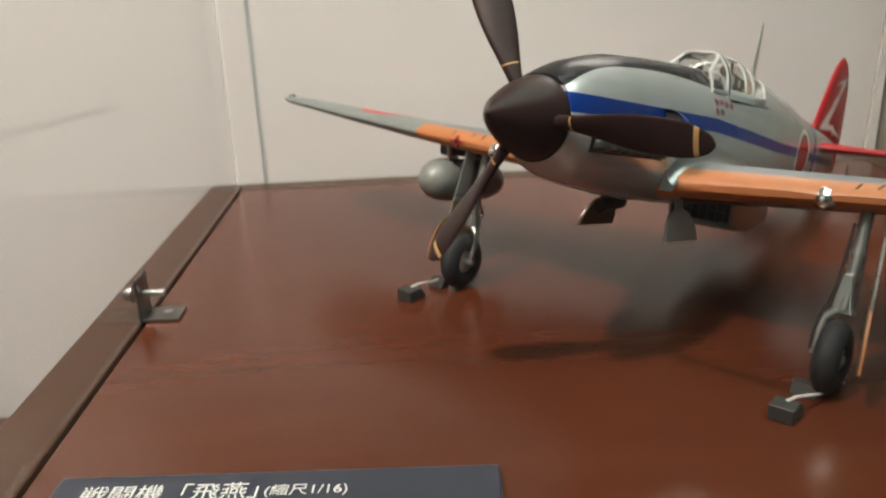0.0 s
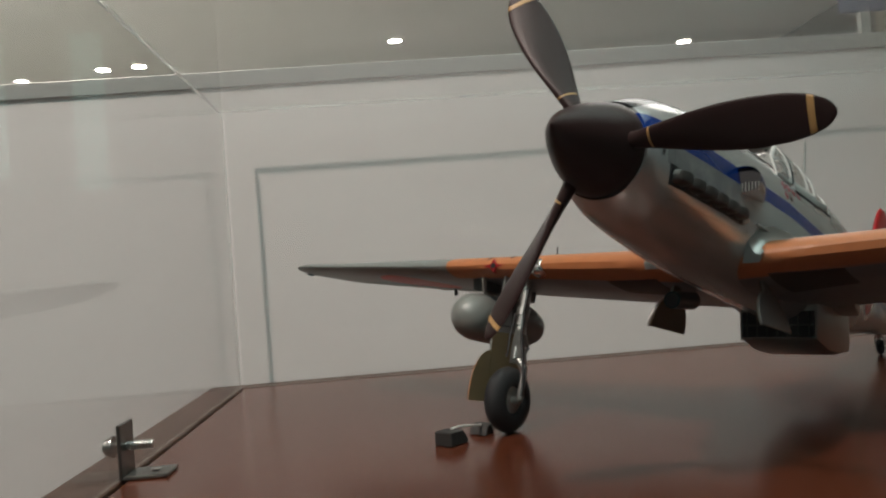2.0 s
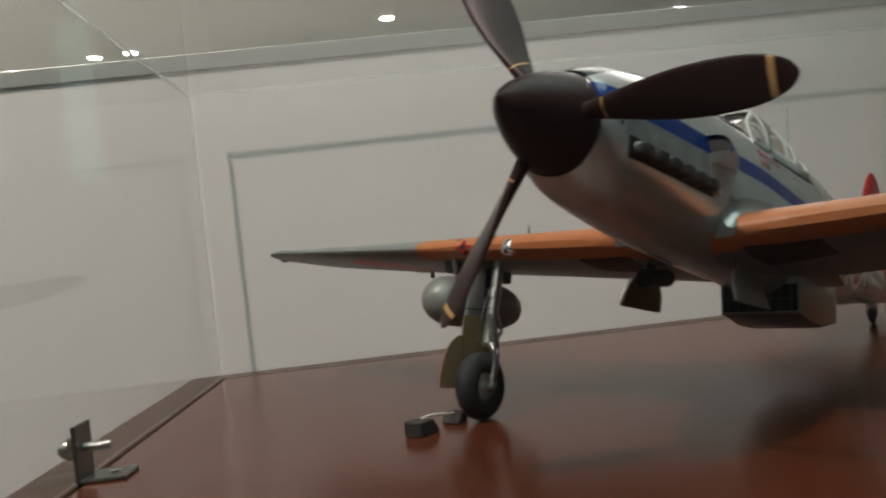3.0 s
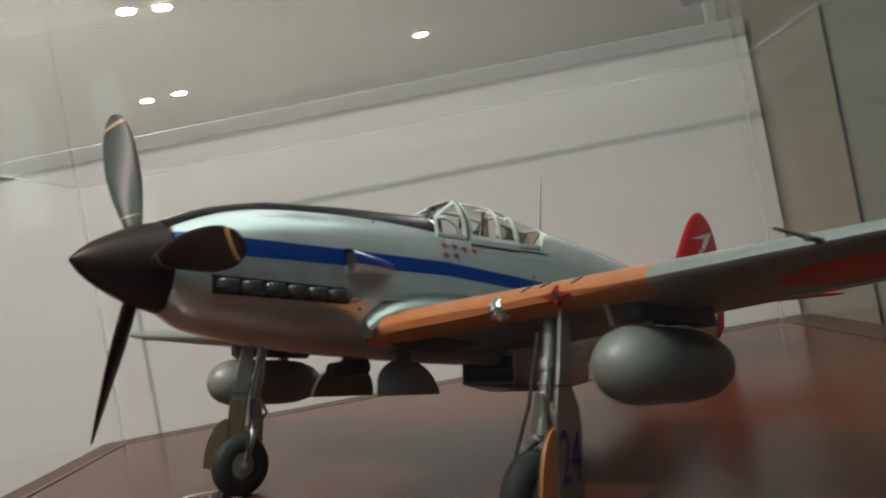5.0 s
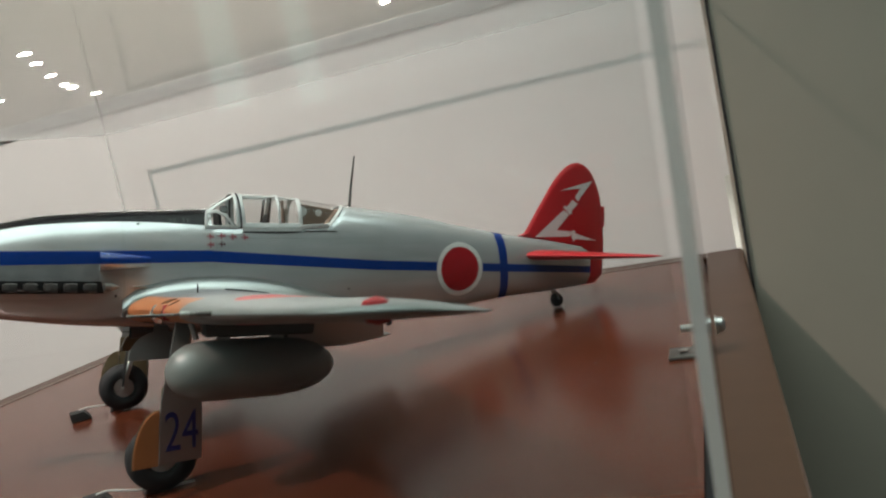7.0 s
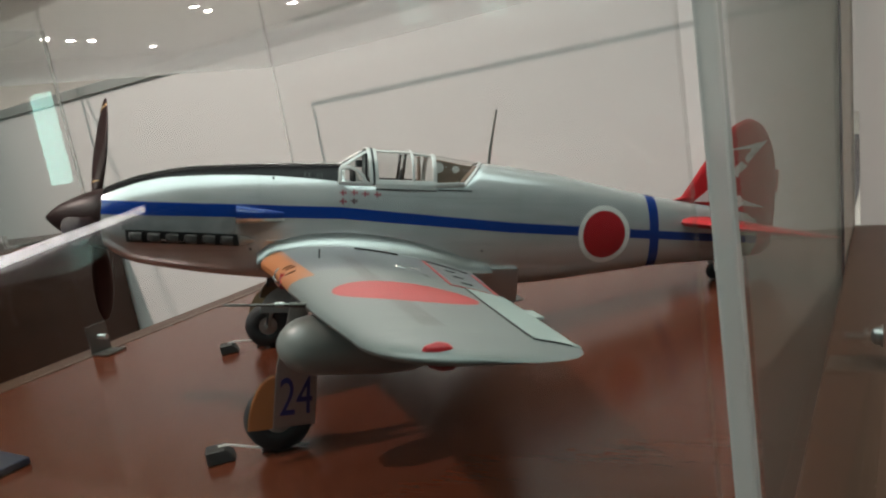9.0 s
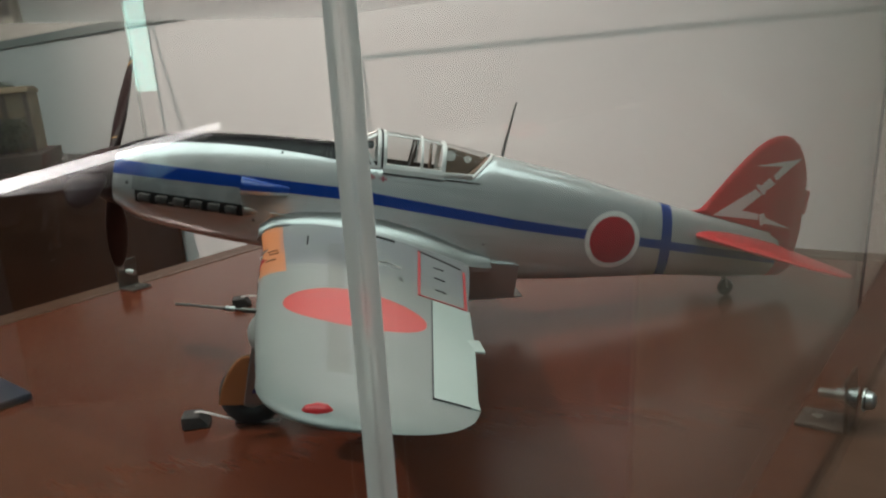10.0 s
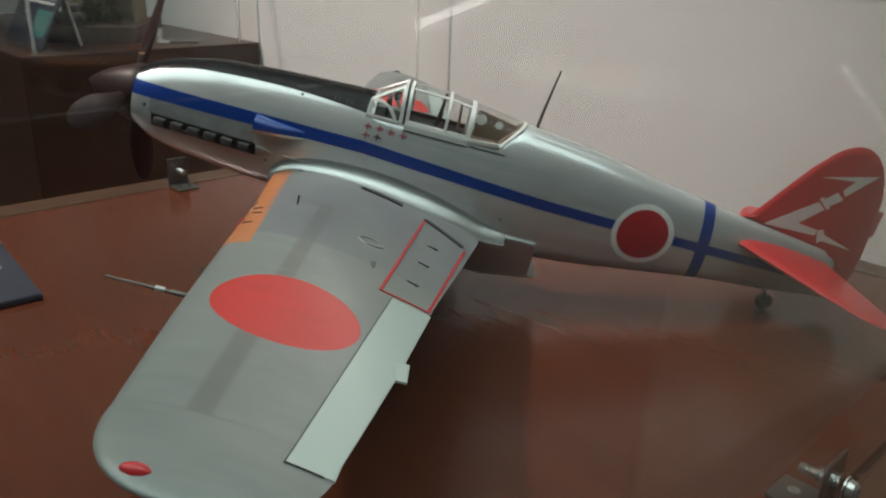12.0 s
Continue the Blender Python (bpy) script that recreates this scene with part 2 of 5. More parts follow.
M_FUSE, M_WING = fuselage_paint(), wing_paint()
M_WOOD = wood("red_brown_veneer", (0.058, 0.0140, 0.0060), (0.100, 0.0270, 0.0120), 0.22, 0.36)
M_EDGEWOOD = wood("brown_edge_veneer", (0.052, 0.026, 0.016), (0.080, 0.041, 0.025), 0.35)
M_DARKWOOD = wood("dark_walnut_veneer", (0.024, 0.0105, 0.0065), (0.050, 0.022, 0.013), 0.30)
M_WALL = plain("off_white_wall_paint", (0.78, 0.755, 0.74), 0.7, 0, 0.02, 3, 0.10, 500)
M_GREYWALL = plain("grey_wall_paint", (0.33, 0.292, 0.237), 0.7, 0, 0.03, 3, 0.12, 500)
M_CEIL = plain("white_ceiling_paint", (0.78, 0.765, 0.745), 0.85, 0, 0.02, 2)
M_SOUTH = plain("dark_grey_wall_cloth", (0.10, 0.10, 0.105), 0.9, 0, 0.05, 4, 0.2, 300)
M_DARKCARPET = plain("dark_grey_carpet", (0.045, 0.043, 0.045), 0.95, 0, 0.15, 30, 0.4, 300)
M_FLOOR = plain("beige_carpet", (0.56, 0.56, 0.51), 0.95, 0, 0.15, 30, 0.4, 300)
M_TRIM = plain("grey_metal_trim", (0.45, 0.46, 0.44), 0.4, 0.3, 0.04, 20)
M_ACRYL = sheet("clear_acrylic", (0.972, 0.976, 0.972), 1.42)
M_EDGE = glass("polished_acrylic_edge", (0.96, 0.965, 0.94), 0.12, 1.35)
M_EDGE.node_tree.nodes["Principled BSDF"].inputs["Transmission Weight"].default_value = 0.80
# near corner bar: warm white mixed in for the light caught in clear acrylic
M_BAR = glass("whitened_acrylic_edge", (1.0, 0.965, 0.93), 0.17, 1.32)
M_BAR.node_tree.nodes["Principled BSDF"].inputs["Transmission Weight"].default_value = 0.56
M_CANOPY = sheet("canopy_glazing", (0.95, 0.96, 0.95), 1.40)
M_SILVER = plain("silver_model_paint", (0.44, 0.45, 0.44), 0.32, 0.85, 0.08, 60, 0.05, 900)
M_FRAME = plain("bright_silver_frame_paint", (0.68, 0.69, 0.67), 0.36, 0.2, 0.05, 80)
M_PALE = plain("pale_green_silver_paint", (0.40, 0.475, 0.44), 0.45, 0.25, 0.04, 50)
M_RED = plain("red_model_paint", (0.46, 0.018, 0.022), 0.32, 0, 0.08, 60, 0.04, 800)
M_REDDARK = plain("dark_red_model_paint", (0.30, 0.012, 0.012), 0.4, 0, 0.08, 60)
M_TALLY = plain("dull_dark_red_marking", (0.22, 0.020, 0.035), 0.5, 0, 0.1, 80)
M_REDBLACK = plain("near_black_red_marking", (0.06, 0.012, 0.016), 0.5, 0, 0.1, 80)
M_WHITE = plain("white_marking_paint", (0.66, 0.65, 0.63), 0.45, 0, 0.05, 80)
M_BLACKP = plain("black_marking_paint", (0.02, 0.02, 0.02), 0.5, 0, 0.1, 80)
M_BLUEP = plain("blue_marking_paint", (0.016, 0.018, 0.12), 0.45, 0, 0.1, 80)
M_ORANGE = plain("orange_model_paint", ORANGE, 0.4, 0, 0.08, 60)
M_PROP = plain("dark_brown_propeller_paint", (0.028, 0.0135, 0.0125), 0.40, 0, 0.02, 10)
M_PROP.node_tree.nodes["Principled BSDF"].inputs["Specular IOR Level"].default_value = 0.20
M_YELLOW = plain("yellow_band_paint", (0.50, 0.29, 0.11), 0.45, 0, 0.08, 60)
M_TYRE = plain("black_tyre_rubber", (0.011, 0.011, 0.012), 0.7, 0, 0.15, 90, 0.2, 600)
M_METAL = plain("bare_steel", (0.46, 0.46, 0.44), 0.3, 0.9, 0.08, 80, 0.05, 900)
M_BLUELAMP = plain("dark_blue_green_lamp_glass", (0.01, 0.05, 0.06), 0.2, 0, 0.1, 60)
M_HUB = plain("dull_aluminium", (0.42, 0.42, 0.40), 0.45, 0.3, 0.1, 120)
M_CHROME = plain("polished_chrome", (0.85, 0.86, 0.84), 0.10, 1.0, 0.04, 90)
M_EXH = plain("burnt_exhaust_metal", (0.105, 0.10, 0.095), 0.27, 0.7, 0.3, 160, 0.1, 900)
# black parts, and the shade of openings painted on as dark patches
M_DARK = plain("black_paint_and_shade", (0.012, 0.012, 0.013), 0.6, 0, 0.1, 60)
M_OLIVE = plain("olive_primer", (0.150, 0.108, 0.055), 0.5, 0, 0.1, 60)
M_TANK = plain("grey_drop_tank_paint", (0.22, 0.235, 0.22), 0.40, 0.1, 0.06, 40, 0.05, 700)
M_TAN = plain("brown_cockpit_paint", (0.19, 0.135, 0.10), 0.6, 0, 0.12, 70)
M_COCKPIT = plain("dark_brown_cockpit_paint", (0.050, 0.032, 0.024), 0.6, 0, 0.12, 70)
M_CHOCK = plain("dark_grey_chock", (0.03, 0.028, 0.026), 0.6, 0, 0.2, 120, 0.2, 500)
M_ROPE = plain("white_cord", (0.55, 0.53, 0.5), 0.8, 0, 0.1, 300, 0.4, 1500)
M_CARD = plain("dark_blue_printed_card", (0.026, 0.030, 0.045), 0.35, 0, 0.06, 30)
M_TEAL = plain("teal_print", (0.05, 0.15, 0.14), 0.35, 0, 0.2, 60)
M_THATCH = plain("tan_model_thatch", (0.16, 0.125, 0.075), 0.9, 0, 0.3, 60, 0.5, 400)
M_PLANK = plain("dark_brown_model_planks", (0.055, 0.040, 0.030), 0.7, 0, 0.25, 40, 0.2, 300, stretch=(1, 1, 8))
M_SKYWIN = glow("bright_window_daylight", (0.50, 1.0, 0.86), 5.0)
M_SKYWIN_DIM = glow("shaded_window_daylight", (0.62, 1.0, 0.90), 0.9)
M_LAMP = glow("lit_downlight", (1.0, 0.97, 0.86), 160.0)
M_STRIP = glow("lit_edge_strip", (1.0, 0.99, 0.94), 6.5)
M_LEAF = plain("dark_green_model_foliage", (0.035, 0.045, 0.022), 0.8, 0, 0.4, 90)
# vehicle grey; on the pylons it paints in the shade under the wing
M_HULL = plain("grey_model_ship_paint", (0.09, 0.095, 0.09), 0.5, 0, 0.2, 60)
M_SIGN = plain("blue_grey_sign_paint", (0.10, 0.12, 0.22), 0.6, 0, 0.05, 10)


# ---- mesh helpers ----
def thing(name, label, category, m=None, group="", kind=""):
    ob = new(name)
    ob.empty_display_size = 0.02
    if m:
        ob.matrix_world = m
    return tagged(ob, label, category, group, kind)


def part(name, bm, material, parent=None, label="", smooth=True, m=None):
    me = bpy.data.meshes.new(name)
    if smooth:
        for f in bm.faces:
            f.smooth = True
    bmesh.ops.recalc_face_normals(bm, faces=bm.faces)
    bm.to_mesh(me)
    bm.free()
    me.materials.append(material)
    if smooth:
        me.set_sharp_from_angle(angle=radians(35))
    ob = new(name, me)
    if parent:
        ob.parent = parent
    if m:
        ob.matrix_basis = m
    return tagged(ob, label)


def box(a, b, bevel=0.0, bm=None, m=None):
    bm = bm or bmesh.new()
    lo, hi = Vector(a), Vector(b)
    made = bmesh.ops.create_cube(bm, size=1, matrix=Matrix.Translation((lo + hi) / 2) @ Matrix.Diagonal((*(hi - lo), 1)))["verts"]
    if bevel:
        es = list({e for v in made for e in v.link_edges})
        r = bmesh.ops.bevel(bm, geom=es, offset=bevel, segments=2, affect="EDGES", profile=0.5)
        made = list({v for f in r["faces"] for v in f.verts} | {v for v in made if v.is_valid})
    if m:
        bmesh.ops.transform(bm, matrix=m, verts=[v for v in made if v.is_valid])
    return bm


def rings(sections, bm=None, close=True, caps=True):
    """Skin a list of closed rings (lists of points)."""
    bm = bm or bmesh.new()
    rows = [[bm.verts.new(p) for p in s] for s in sections]
    n = len(rows[0])
    for a, b in zip(rows, rows[1:]):
        for i in range(n if close else n - 1):
            j = (i + 1) % n
            bm.faces.new((a[i], a[j], b[j], b[i]))
    if caps:
        for r in (rows[0], rows[-1]):
            bm.faces.new(r)
    return bm


def tube(points, radius, segments=10, bm=None):
    """A round bar along points; radius is one number or one a point."""
    pts = [Vector(p) for p in points]
    rad = radius if isinstance(radius, (list, tuple)) else [radius] * len(pts)
    secs = []
    for i, p in enumerate(pts):
        d = (pts[min(i + 1, len(pts) - 1)] - pts[max(i - 1, 0)]).normalized()
        side = d.orthogonal().normalized() if i == 0 else (side - d * side.dot(d)).normalized()
        up = d.cross(side)
        secs.append([p + (side * math.cos(a) + up * math.sin(a)) * rad[i] for a in [2 * math.pi * k / segments for k in range(segments)]])
    return rings(secs, bm)


def lathe(profile, axis=(1, 0, 0), centre=(0, 0, 0), segments=32, bm=None, squash=1.0):
    """Turn a profile of (along, radius) round an axis."""
    ax = Vector(axis).normalized()
    side = Vector((0, 0, 1)) if abs(ax.z) < 0.9 else Vector((1, 0, 0))
    side = (side - ax * side.dot(ax)).normalized()
    other = ax.cross(side)
    secs = [[Vector(centre) + ax * a + (side * math.cos(t) + other * math.sin(t) * squash) * max(r, 1e-5) for t in [2 * math.pi * k / segments for k in range(segments)]] for a, r in profile]
    return rings(secs, bm)


def slab(outline, thick, bm=None, bevel=0.0):
    """A plate from a flat outline in x, z, thickness along y (centred)."""
    bm = bm or bmesh.new()
    a = [bm.verts.new((x, -thick / 2, z)) for x, z in outline]
    b = [bm.verts.new((x, thick / 2, z)) for x, z in outline]
    bm.faces.new(a)
    bm.faces.new(list(reversed(b)))
    for i in range(len(a)):
        j = (i + 1) % len(a)
        bm.faces.new((a[i], b[i], b[j], a[j]))
    if bevel:
        bmesh.ops.bevel(bm, geom=bm.edges[:], offset=bevel, segments=1, affect="EDGES")
    return bm


def lerp_rows(rows, x):
    """Interpolate a table of rows (x, values...) smoothly at x."""
    for a, b in zip(rows, rows[1:]):
        if x <= b[0]:
            f = min(1, max(0, (x - a[0]) / (b[0] - a[0])))
            return [p + (q - p) * f for p, q in zip(a[1:], b[1:])]
    return list(rows[-1][1:])


def smooth_rows(rows, count, power=1.0):
    """Resample a table with Catmull-Rom."""
    out = []
    xs = [r[0] for r in rows]
    for k in range(count):
        x = xs[0] + (xs[-1] - xs[0]) * (k / (count - 1)) ** power
        i = max(j for j in range(len(xs) - 1) if xs[j] <= x + 1e-9)
        p0, p1, p2, p3 = rows[max(i - 1, 0)], rows[i], rows[i + 1], rows[min(i + 2, len(rows) - 1)]
        f = (x - p1[0]) / (p2[0] - p1[0])
        vals = [x]
        for c in range(1, len(p1)):
            m1 = (p2[c] - p0[c]) / (p2[0] - p0[0]) * (p2[0] - p1[0])
            m2 = (p3[c] - p1[c]) / (p3[0] - p1[0]) * (p2[0] - p1[0])
            vals.append((2 * f**3 - 3 * f**2 + 1) * p1[c] + (f**3 - 2 * f**2 + f) * m1 + (-2 * f**3 + 3 * f**2) * p2[c] + (f**3 - f**2) * m2)
        out.append(vals)
    return out


# ---- the room ----
def room_box(name, a, b, material, label, category="wall", bevel=0.0):
    ob = part(name, box(a, b, bevel), material, None, label, smooth=False, m=BASE)
    return tagged(ob, label, category, kind="structure")


room_box("floor", (-14, -8, -1.0), (14, 14, -0.92), M_FLOOR, "beige carpeted hall floor", "floor")
room_box("carpet", (-13.9, -4.6, -0.919), (4.9, 0.02, -0.912), M_DARKCARPET, "dark grey carpet before the displays", "carpet")
room_box("carpet_aisle", (0.95, 0.02, -0.919), (4.9, 9.0, -0.912), M_DARKCARPET, "dark grey carpet in the aisle beside the displays", "carpet")
room_box("ceiling", (-14, -8, 2.55), (14, 14, 2.65), M_CEIL, "white painted hall ceiling with downlights", "ceiling")
room_box("wall_north", (-14, 12, -0.92), (5.2, 12.2, 2.55), M_WALL, "off-white painted far hall wall")
room_box("wall_west", (-14.2, -4.6, -0.92), (-14, 12, 2.55), M_WALL, "off-white painted hall side wall")
room_box("wall_east", (5, -4.6, -0.92), (5.2, 12, 2.55), M_SOUTH, "dark grey cloth-covered hall side wall")
room_box("wall_south", (-14, -4.8, -0.92), (5.2, -4.6, 2.55), M_SOUTH, "dark grey cloth-covered wall with bright windows")
room_box("back_panel", (-2.6, 0.036, -0.92), (0.739, 0.075, 0.311), M_WALL, "white painted low display partition behind the case", "partition")
room_box("panel_cap", (-2.6, 0.033, 0.311), (0.739, 0.078, 0.328), M_TRIM, "grey metal cap strip on the partition", "trim", 0.001)
room_box("end_pier", (0.7455, -0.12, -0.92), (0.925, 0.085, 0.95), M_GREYWALL, "grey painted end pier of the display partition", "pier", 0.002)
room_box("joint_strip", (0.7445, -0.1225, -0.92), (0.7465, -0.1195, 0.95), M_DARK, "thin black joint at the pier's corner", "trim")
room_box("counter", (-1.9, -0.90, -0.92), (0.744, 0.032, -0.28), M_EDGEWOOD, "brown veneered display counter under the stands", "counter", 0.004)


# ---- display base and acrylic case ----
def display_base():
    ob = thing("display_stand", "red-brown veneered wooden display stand with a dark groove", "display stand", BASE)
    g, o = 0.004, 0.036
    part("inner_board", box((g, -0.708 + g, -0.278), (0.708 - g, -g, 0)), M_WOOD, ob, smooth=False)
    part("border_strip", box((-o, -0.708 - 0.15, -0.278), (0, 0.03, 0), 0.0015), M_EDGEWOOD, ob, "brown veneered border strip", smooth=False)
    part("border_strip", box((0.708, -0.708 - 0.15, -0.278), (0.708 + o, 0.03, 0), 0.0015), M_EDGEWOOD, ob, "brown veneered border strip", smooth=False)
    part("border_strip", box((0.0005, 0.0, -0.278), (0.7075, 0.03, 0), 0.0015), M_EDGEWOOD, ob, "brown veneered border strip", smooth=False)
    part("border_strip", box((0.0005, -0.708 - 0.15, -0.278), (0.7075, -0.708, 0), 0.0015), M_EDGEWOOD, ob, "brown veneered border strip", smooth=False)
    part("groove_bottom", box((0.0, -0.708, -0.27), (0.708, 0.0, -0.006)), M_DARK, ob, "black groove round the board", smooth=False)
    return ob


display_base()


def acrylic_case():
    ob = thing("acrylic_case", "clear acrylic display case with polished edges on the base", "display case", BASE)
    t, a, back, front = 0.003, -0.003, 0.003, -0.7093
    near, far, out = 0.7190, 0.7062, 0.0346          # the end pane stands askew and leans outwards
    lean = math.degrees(math.atan2(near - far, back - front))
    tip = math.degrees(math.atan(out))

    def sheared(lo, hi, bevel=0.0004):
        bm = box(lo, hi, bevel)
        for v in bm.verts:
            if v.co.x > 0.3:
                v.co.x += out * v.co.z
        return bm
    for lo, hi in (((a, front + 0.0052, 0.001), (a + t, back - 0.0052, TOP - t)), ((a + 0.0052, front, 0.001), (near - 0.0052, front + t, TOP - t)),
                   ((a + 0.0052, back - t, 0.001), (far - 0.0052, back, TOP - t)), ((a, front, TOP - t + 0.0004), (near, back, TOP))):
        pane = part("pane", sheared(lo, hi), M_ACRYL, ob, smooth=False)
        pane.visible_shadow = False
    end = pose(near, front, 0, 0, 0, lean) @ pose(0, 0, 0, 0, tip, 0)
    pane = part("pane", box((-t, 0.0052, 0.001), (0, back - front - 0.0052, TOP - t), 0.0004), M_ACRYL, ob, smooth=False, m=end)
    pane.visible_shadow = False
    for u, v in ((a, front), (near, front), (a, back), (far, back)):
        w = 0.0024 if u == a else 0.0029
        su, sv = (w if u == a else -w), (w if v == front else -w)
        part("glued_edge", sheared((min(u, u + su), min(v, v + sv), 0.001), (max(u, u + su), max(v, v + sv), TOP - t - 0.0004)), M_BAR if u == near else M_EDGE, ob, "clear polished corner bar", smooth=False)
    w, z0, z1 = 0.0014, TOP - 0.0028, TOP + 0.0004
    for lo, hi in (((a, back, z0), (far, back + w, z1)), ((a, front - w, z0), (near, front, z1)), ((a - w, front, z0), (a, back, z1))):
        edge = part("top_edge", sheared(lo, hi, 0.0003), M_EDGE, ob, "clear polished top edge", smooth=False)
        edge.visible_shadow = hi[0] > 0.5
    part("top_edge", box((0, 0, z0), (w, back - front, z1), 0.0003), M_EDGE, ob, "clear polished top edge", smooth=False, m=end)
    return ob


acrylic_case()


M_BRACKET = plain("dull_zinc_steel", (0.16, 0.152, 0.14), 0.34, 0.85, 0.12, 90, 0.08, 700)


def bracket(m):
    """An L of steel plate inside a pane, with a bolt through both; x runs inwards, the bend at the origin."""
    ob = thing("corner_bracket", "bent steel angle bracket bolted to the acrylic pane", "bracket", m, "case brackets")
    t, w = 0.0022, 0.023
    bm = box((0, -w / 2, 0.0002), (t, w / 2, 0.031), 0.0008)
    part("upright_plate", bm, M_BRACKET, ob, smooth=False)
    part("foot_plate", box((t + 0.0001, -w / 2, 0.0002), (0.0265, w / 2, 0.0024), 0.0007), M_BRACKET, ob, smooth=False)
    bolt = part("bolt", tube([(-0.002, 0, 0.0175), (0.0165, 0, 0.0175)], 0.0024, 12), M_METAL, ob)
    bm = bmesh.new()
    for k in range(8):
        lathe([(0.0036 + k * 0.0016, 0.0024), (0.0042 + k * 0.0016, 0.0029), (0.0048 + k * 0.0016, 0.0024)], (1, 0, 0), (0, 0, 0.0175), 12, bm)
    part("thread", bm, M_METAL, bolt)
    part("bolt_head", lathe([(-0.011, 0.0), (-0.0109, 0.003), (-0.0095, 0.0047), (-0.0065, 0.0052), (-0.0063, 0.0)], (1, 0, 0), (0, 0, 0.0175), 20), M_METAL, ob)
    part("washer", lathe([(-0.0062, 0.0), (-0.0062, 0.0062), (-0.0052, 0.0062), (-0.0052, 0.0)], (1, 0, 0), (0, 0, 0.0175), 20), M_METAL, ob)
    part("screw_head", lathe([(0, 0.0), (0.0007, 0.002), (0, 0.0032)], (0, 0, -1), (0.017, 0, 0.0034), 14), M_METAL, ob)
    return ob


first = bracket(BASE @ pose(-0.0012, -0.341, 0))
copy_thing(first, BASE @ pose(0.7092, -0.341, 0, 0, 0, 180))


# ---- the aircraft ----
FUSE = [  # x, top, bottom, half width, height of the widest line
    (0.0385, 0.0232, -0.0185, 0.0215, 0.000), (0.041, 0.0245, -0.0205, 0.0228, 0.000), (0.050, 0.0285, -0.0265, 0.0240, -0.001),
    (0.062, 0.0328, -0.0300, 0.0249, -0.002), (0.090, 0.0390, -0.0345, 0.0260, -0.003), (0.110, 0.0410, -0.0370, 0.0264, -0.004),
    (0.140, 0.0432, -0.0395, 0.0268, -0.004), (0.195, 0.0456, -0.0425, 0.0270, -0.003), (0.240, 0.0475, -0.0440, 0.0266, -0.002),
    (0.300, 0.0506, -0.0452, 0.0252, 0.000), (0.320, 0.0490, -0.0450, 0.0244, 0.001), (0.345, 0.0462, -0.0445, 0.0230, 0.001), (0.373, 0.0425, -0.0415, 0.0212, 0.001),
    (0.419, 0.0342, -0.0350, 0.0172, 0.001), (0.468, 0.0266, -0.0285, 0.0128, 0.001), (0.510, 0.0215, -0.0252, 0.0084, 0.000),
    (0.545, 0.0165, -0.0208, 0.0046, 0.000), (0.556, 0.0150, -0.0190, 0.0028, 0.000)]


def deck(x):
    """Height of the open cockpit's deck, which rises to the spine behind the rear panes."""
    return 0.0312 if x < 0.2905 else 0.0312 + (x - 0.2905) * 1.10


def fuse_at(x):
    return lerp_rows(FUSE, x)


def fuse_ring(row, count=56):
    x, top, bottom, w, mid = row
    pts = []
    for k in range(count):
        a = 2 * math.pi * k / count
        c, s = math.cos(a), math.sin(a)
        # fuller than an ellipse below, a little narrower above
        n = 2.22 if s > 0 else 2.25
        y = w * math.copysign(abs(c) ** (2 / n), c)
        z = mid + (top - mid if s > 0 else mid - bottom) * math.copysign(abs(s) ** (2 / n), s)
        pts.append((x, y, min(z, deck(x)) if x > 0.2025 else z))
    return pts


def fuse_side(x, z):
    """Half width of the fuselage at x, z."""
    top, bottom, w, mid = fuse_at(x)
    s = (z - mid) / (top - mid) if z > mid else (mid - z) / (mid - bottom)
    n = 2.22 if z > mid else 2.25
    return w * max(0.0, 1 - min(1, abs(s)) ** n) ** (1 / n)


WING = [  # distance from the centre line, leading edge, trailing edge, height, thickness
    (0.000, 0.1400, 0.300, -0.0290, 0.0250), (0.030, 0.1435, 0.296, -0.0268, 0.0245), (0.107, 0.1506, 0.2825, -0.0218, 0.0205),
    (0.187, 0.1548, 0.2675, -0.0168, 0.0165), (0.270, 0.1603, 0.2550, -0.0110, 0.0122), (0.333, 0.1658, 0.2442, -0.0062, 0.0090),
    (0.345, 0.1671, 0.2418, -0.00525, 0.0083)]
INNER_WING = list(WING)
for k in range(1, 15):
    # the rounded tip closes like an ellipse
    f = math.sin(math.pi / 2 * k / 14)
    wide = max(0.02, (1 - f ** 2.3) ** (1 / 2.3))
    WING.append((0.345 + 0.0410 * f, 0.2010 - 0.0339 * wide, 0.2010 + 0.0408 * wide, -0.00525 + 0.0031 * f, 0.0083 * (1 - f ** 2.4) ** 0.55 + 0.0004))


def wing_at(y):
    return lerp_rows(WING, abs(y))


def aero(f):
    """Half thickness of the section at chord fraction f, of a thickness of 1."""
    f = min(1, max(0, f))
    return 5 * (0.2969 * math.sqrt(f) - 0.126 * f - 0.3516 * f * f + 0.2843 * f**3 - 0.1036 * f**4)


def wing_height(x, y, upper=True):
    le, te, z, t = wing_at(y)
    f = (x - le) / (te - le)
    camber = 0.10 * t * 4 * f * (1 - f)
    lift = -0.028 * (f - 0.0) * (te - le)
    h = aero(f) * t
    return z + lift + camber + (h * 1.08 if upper else -h * 0.92)


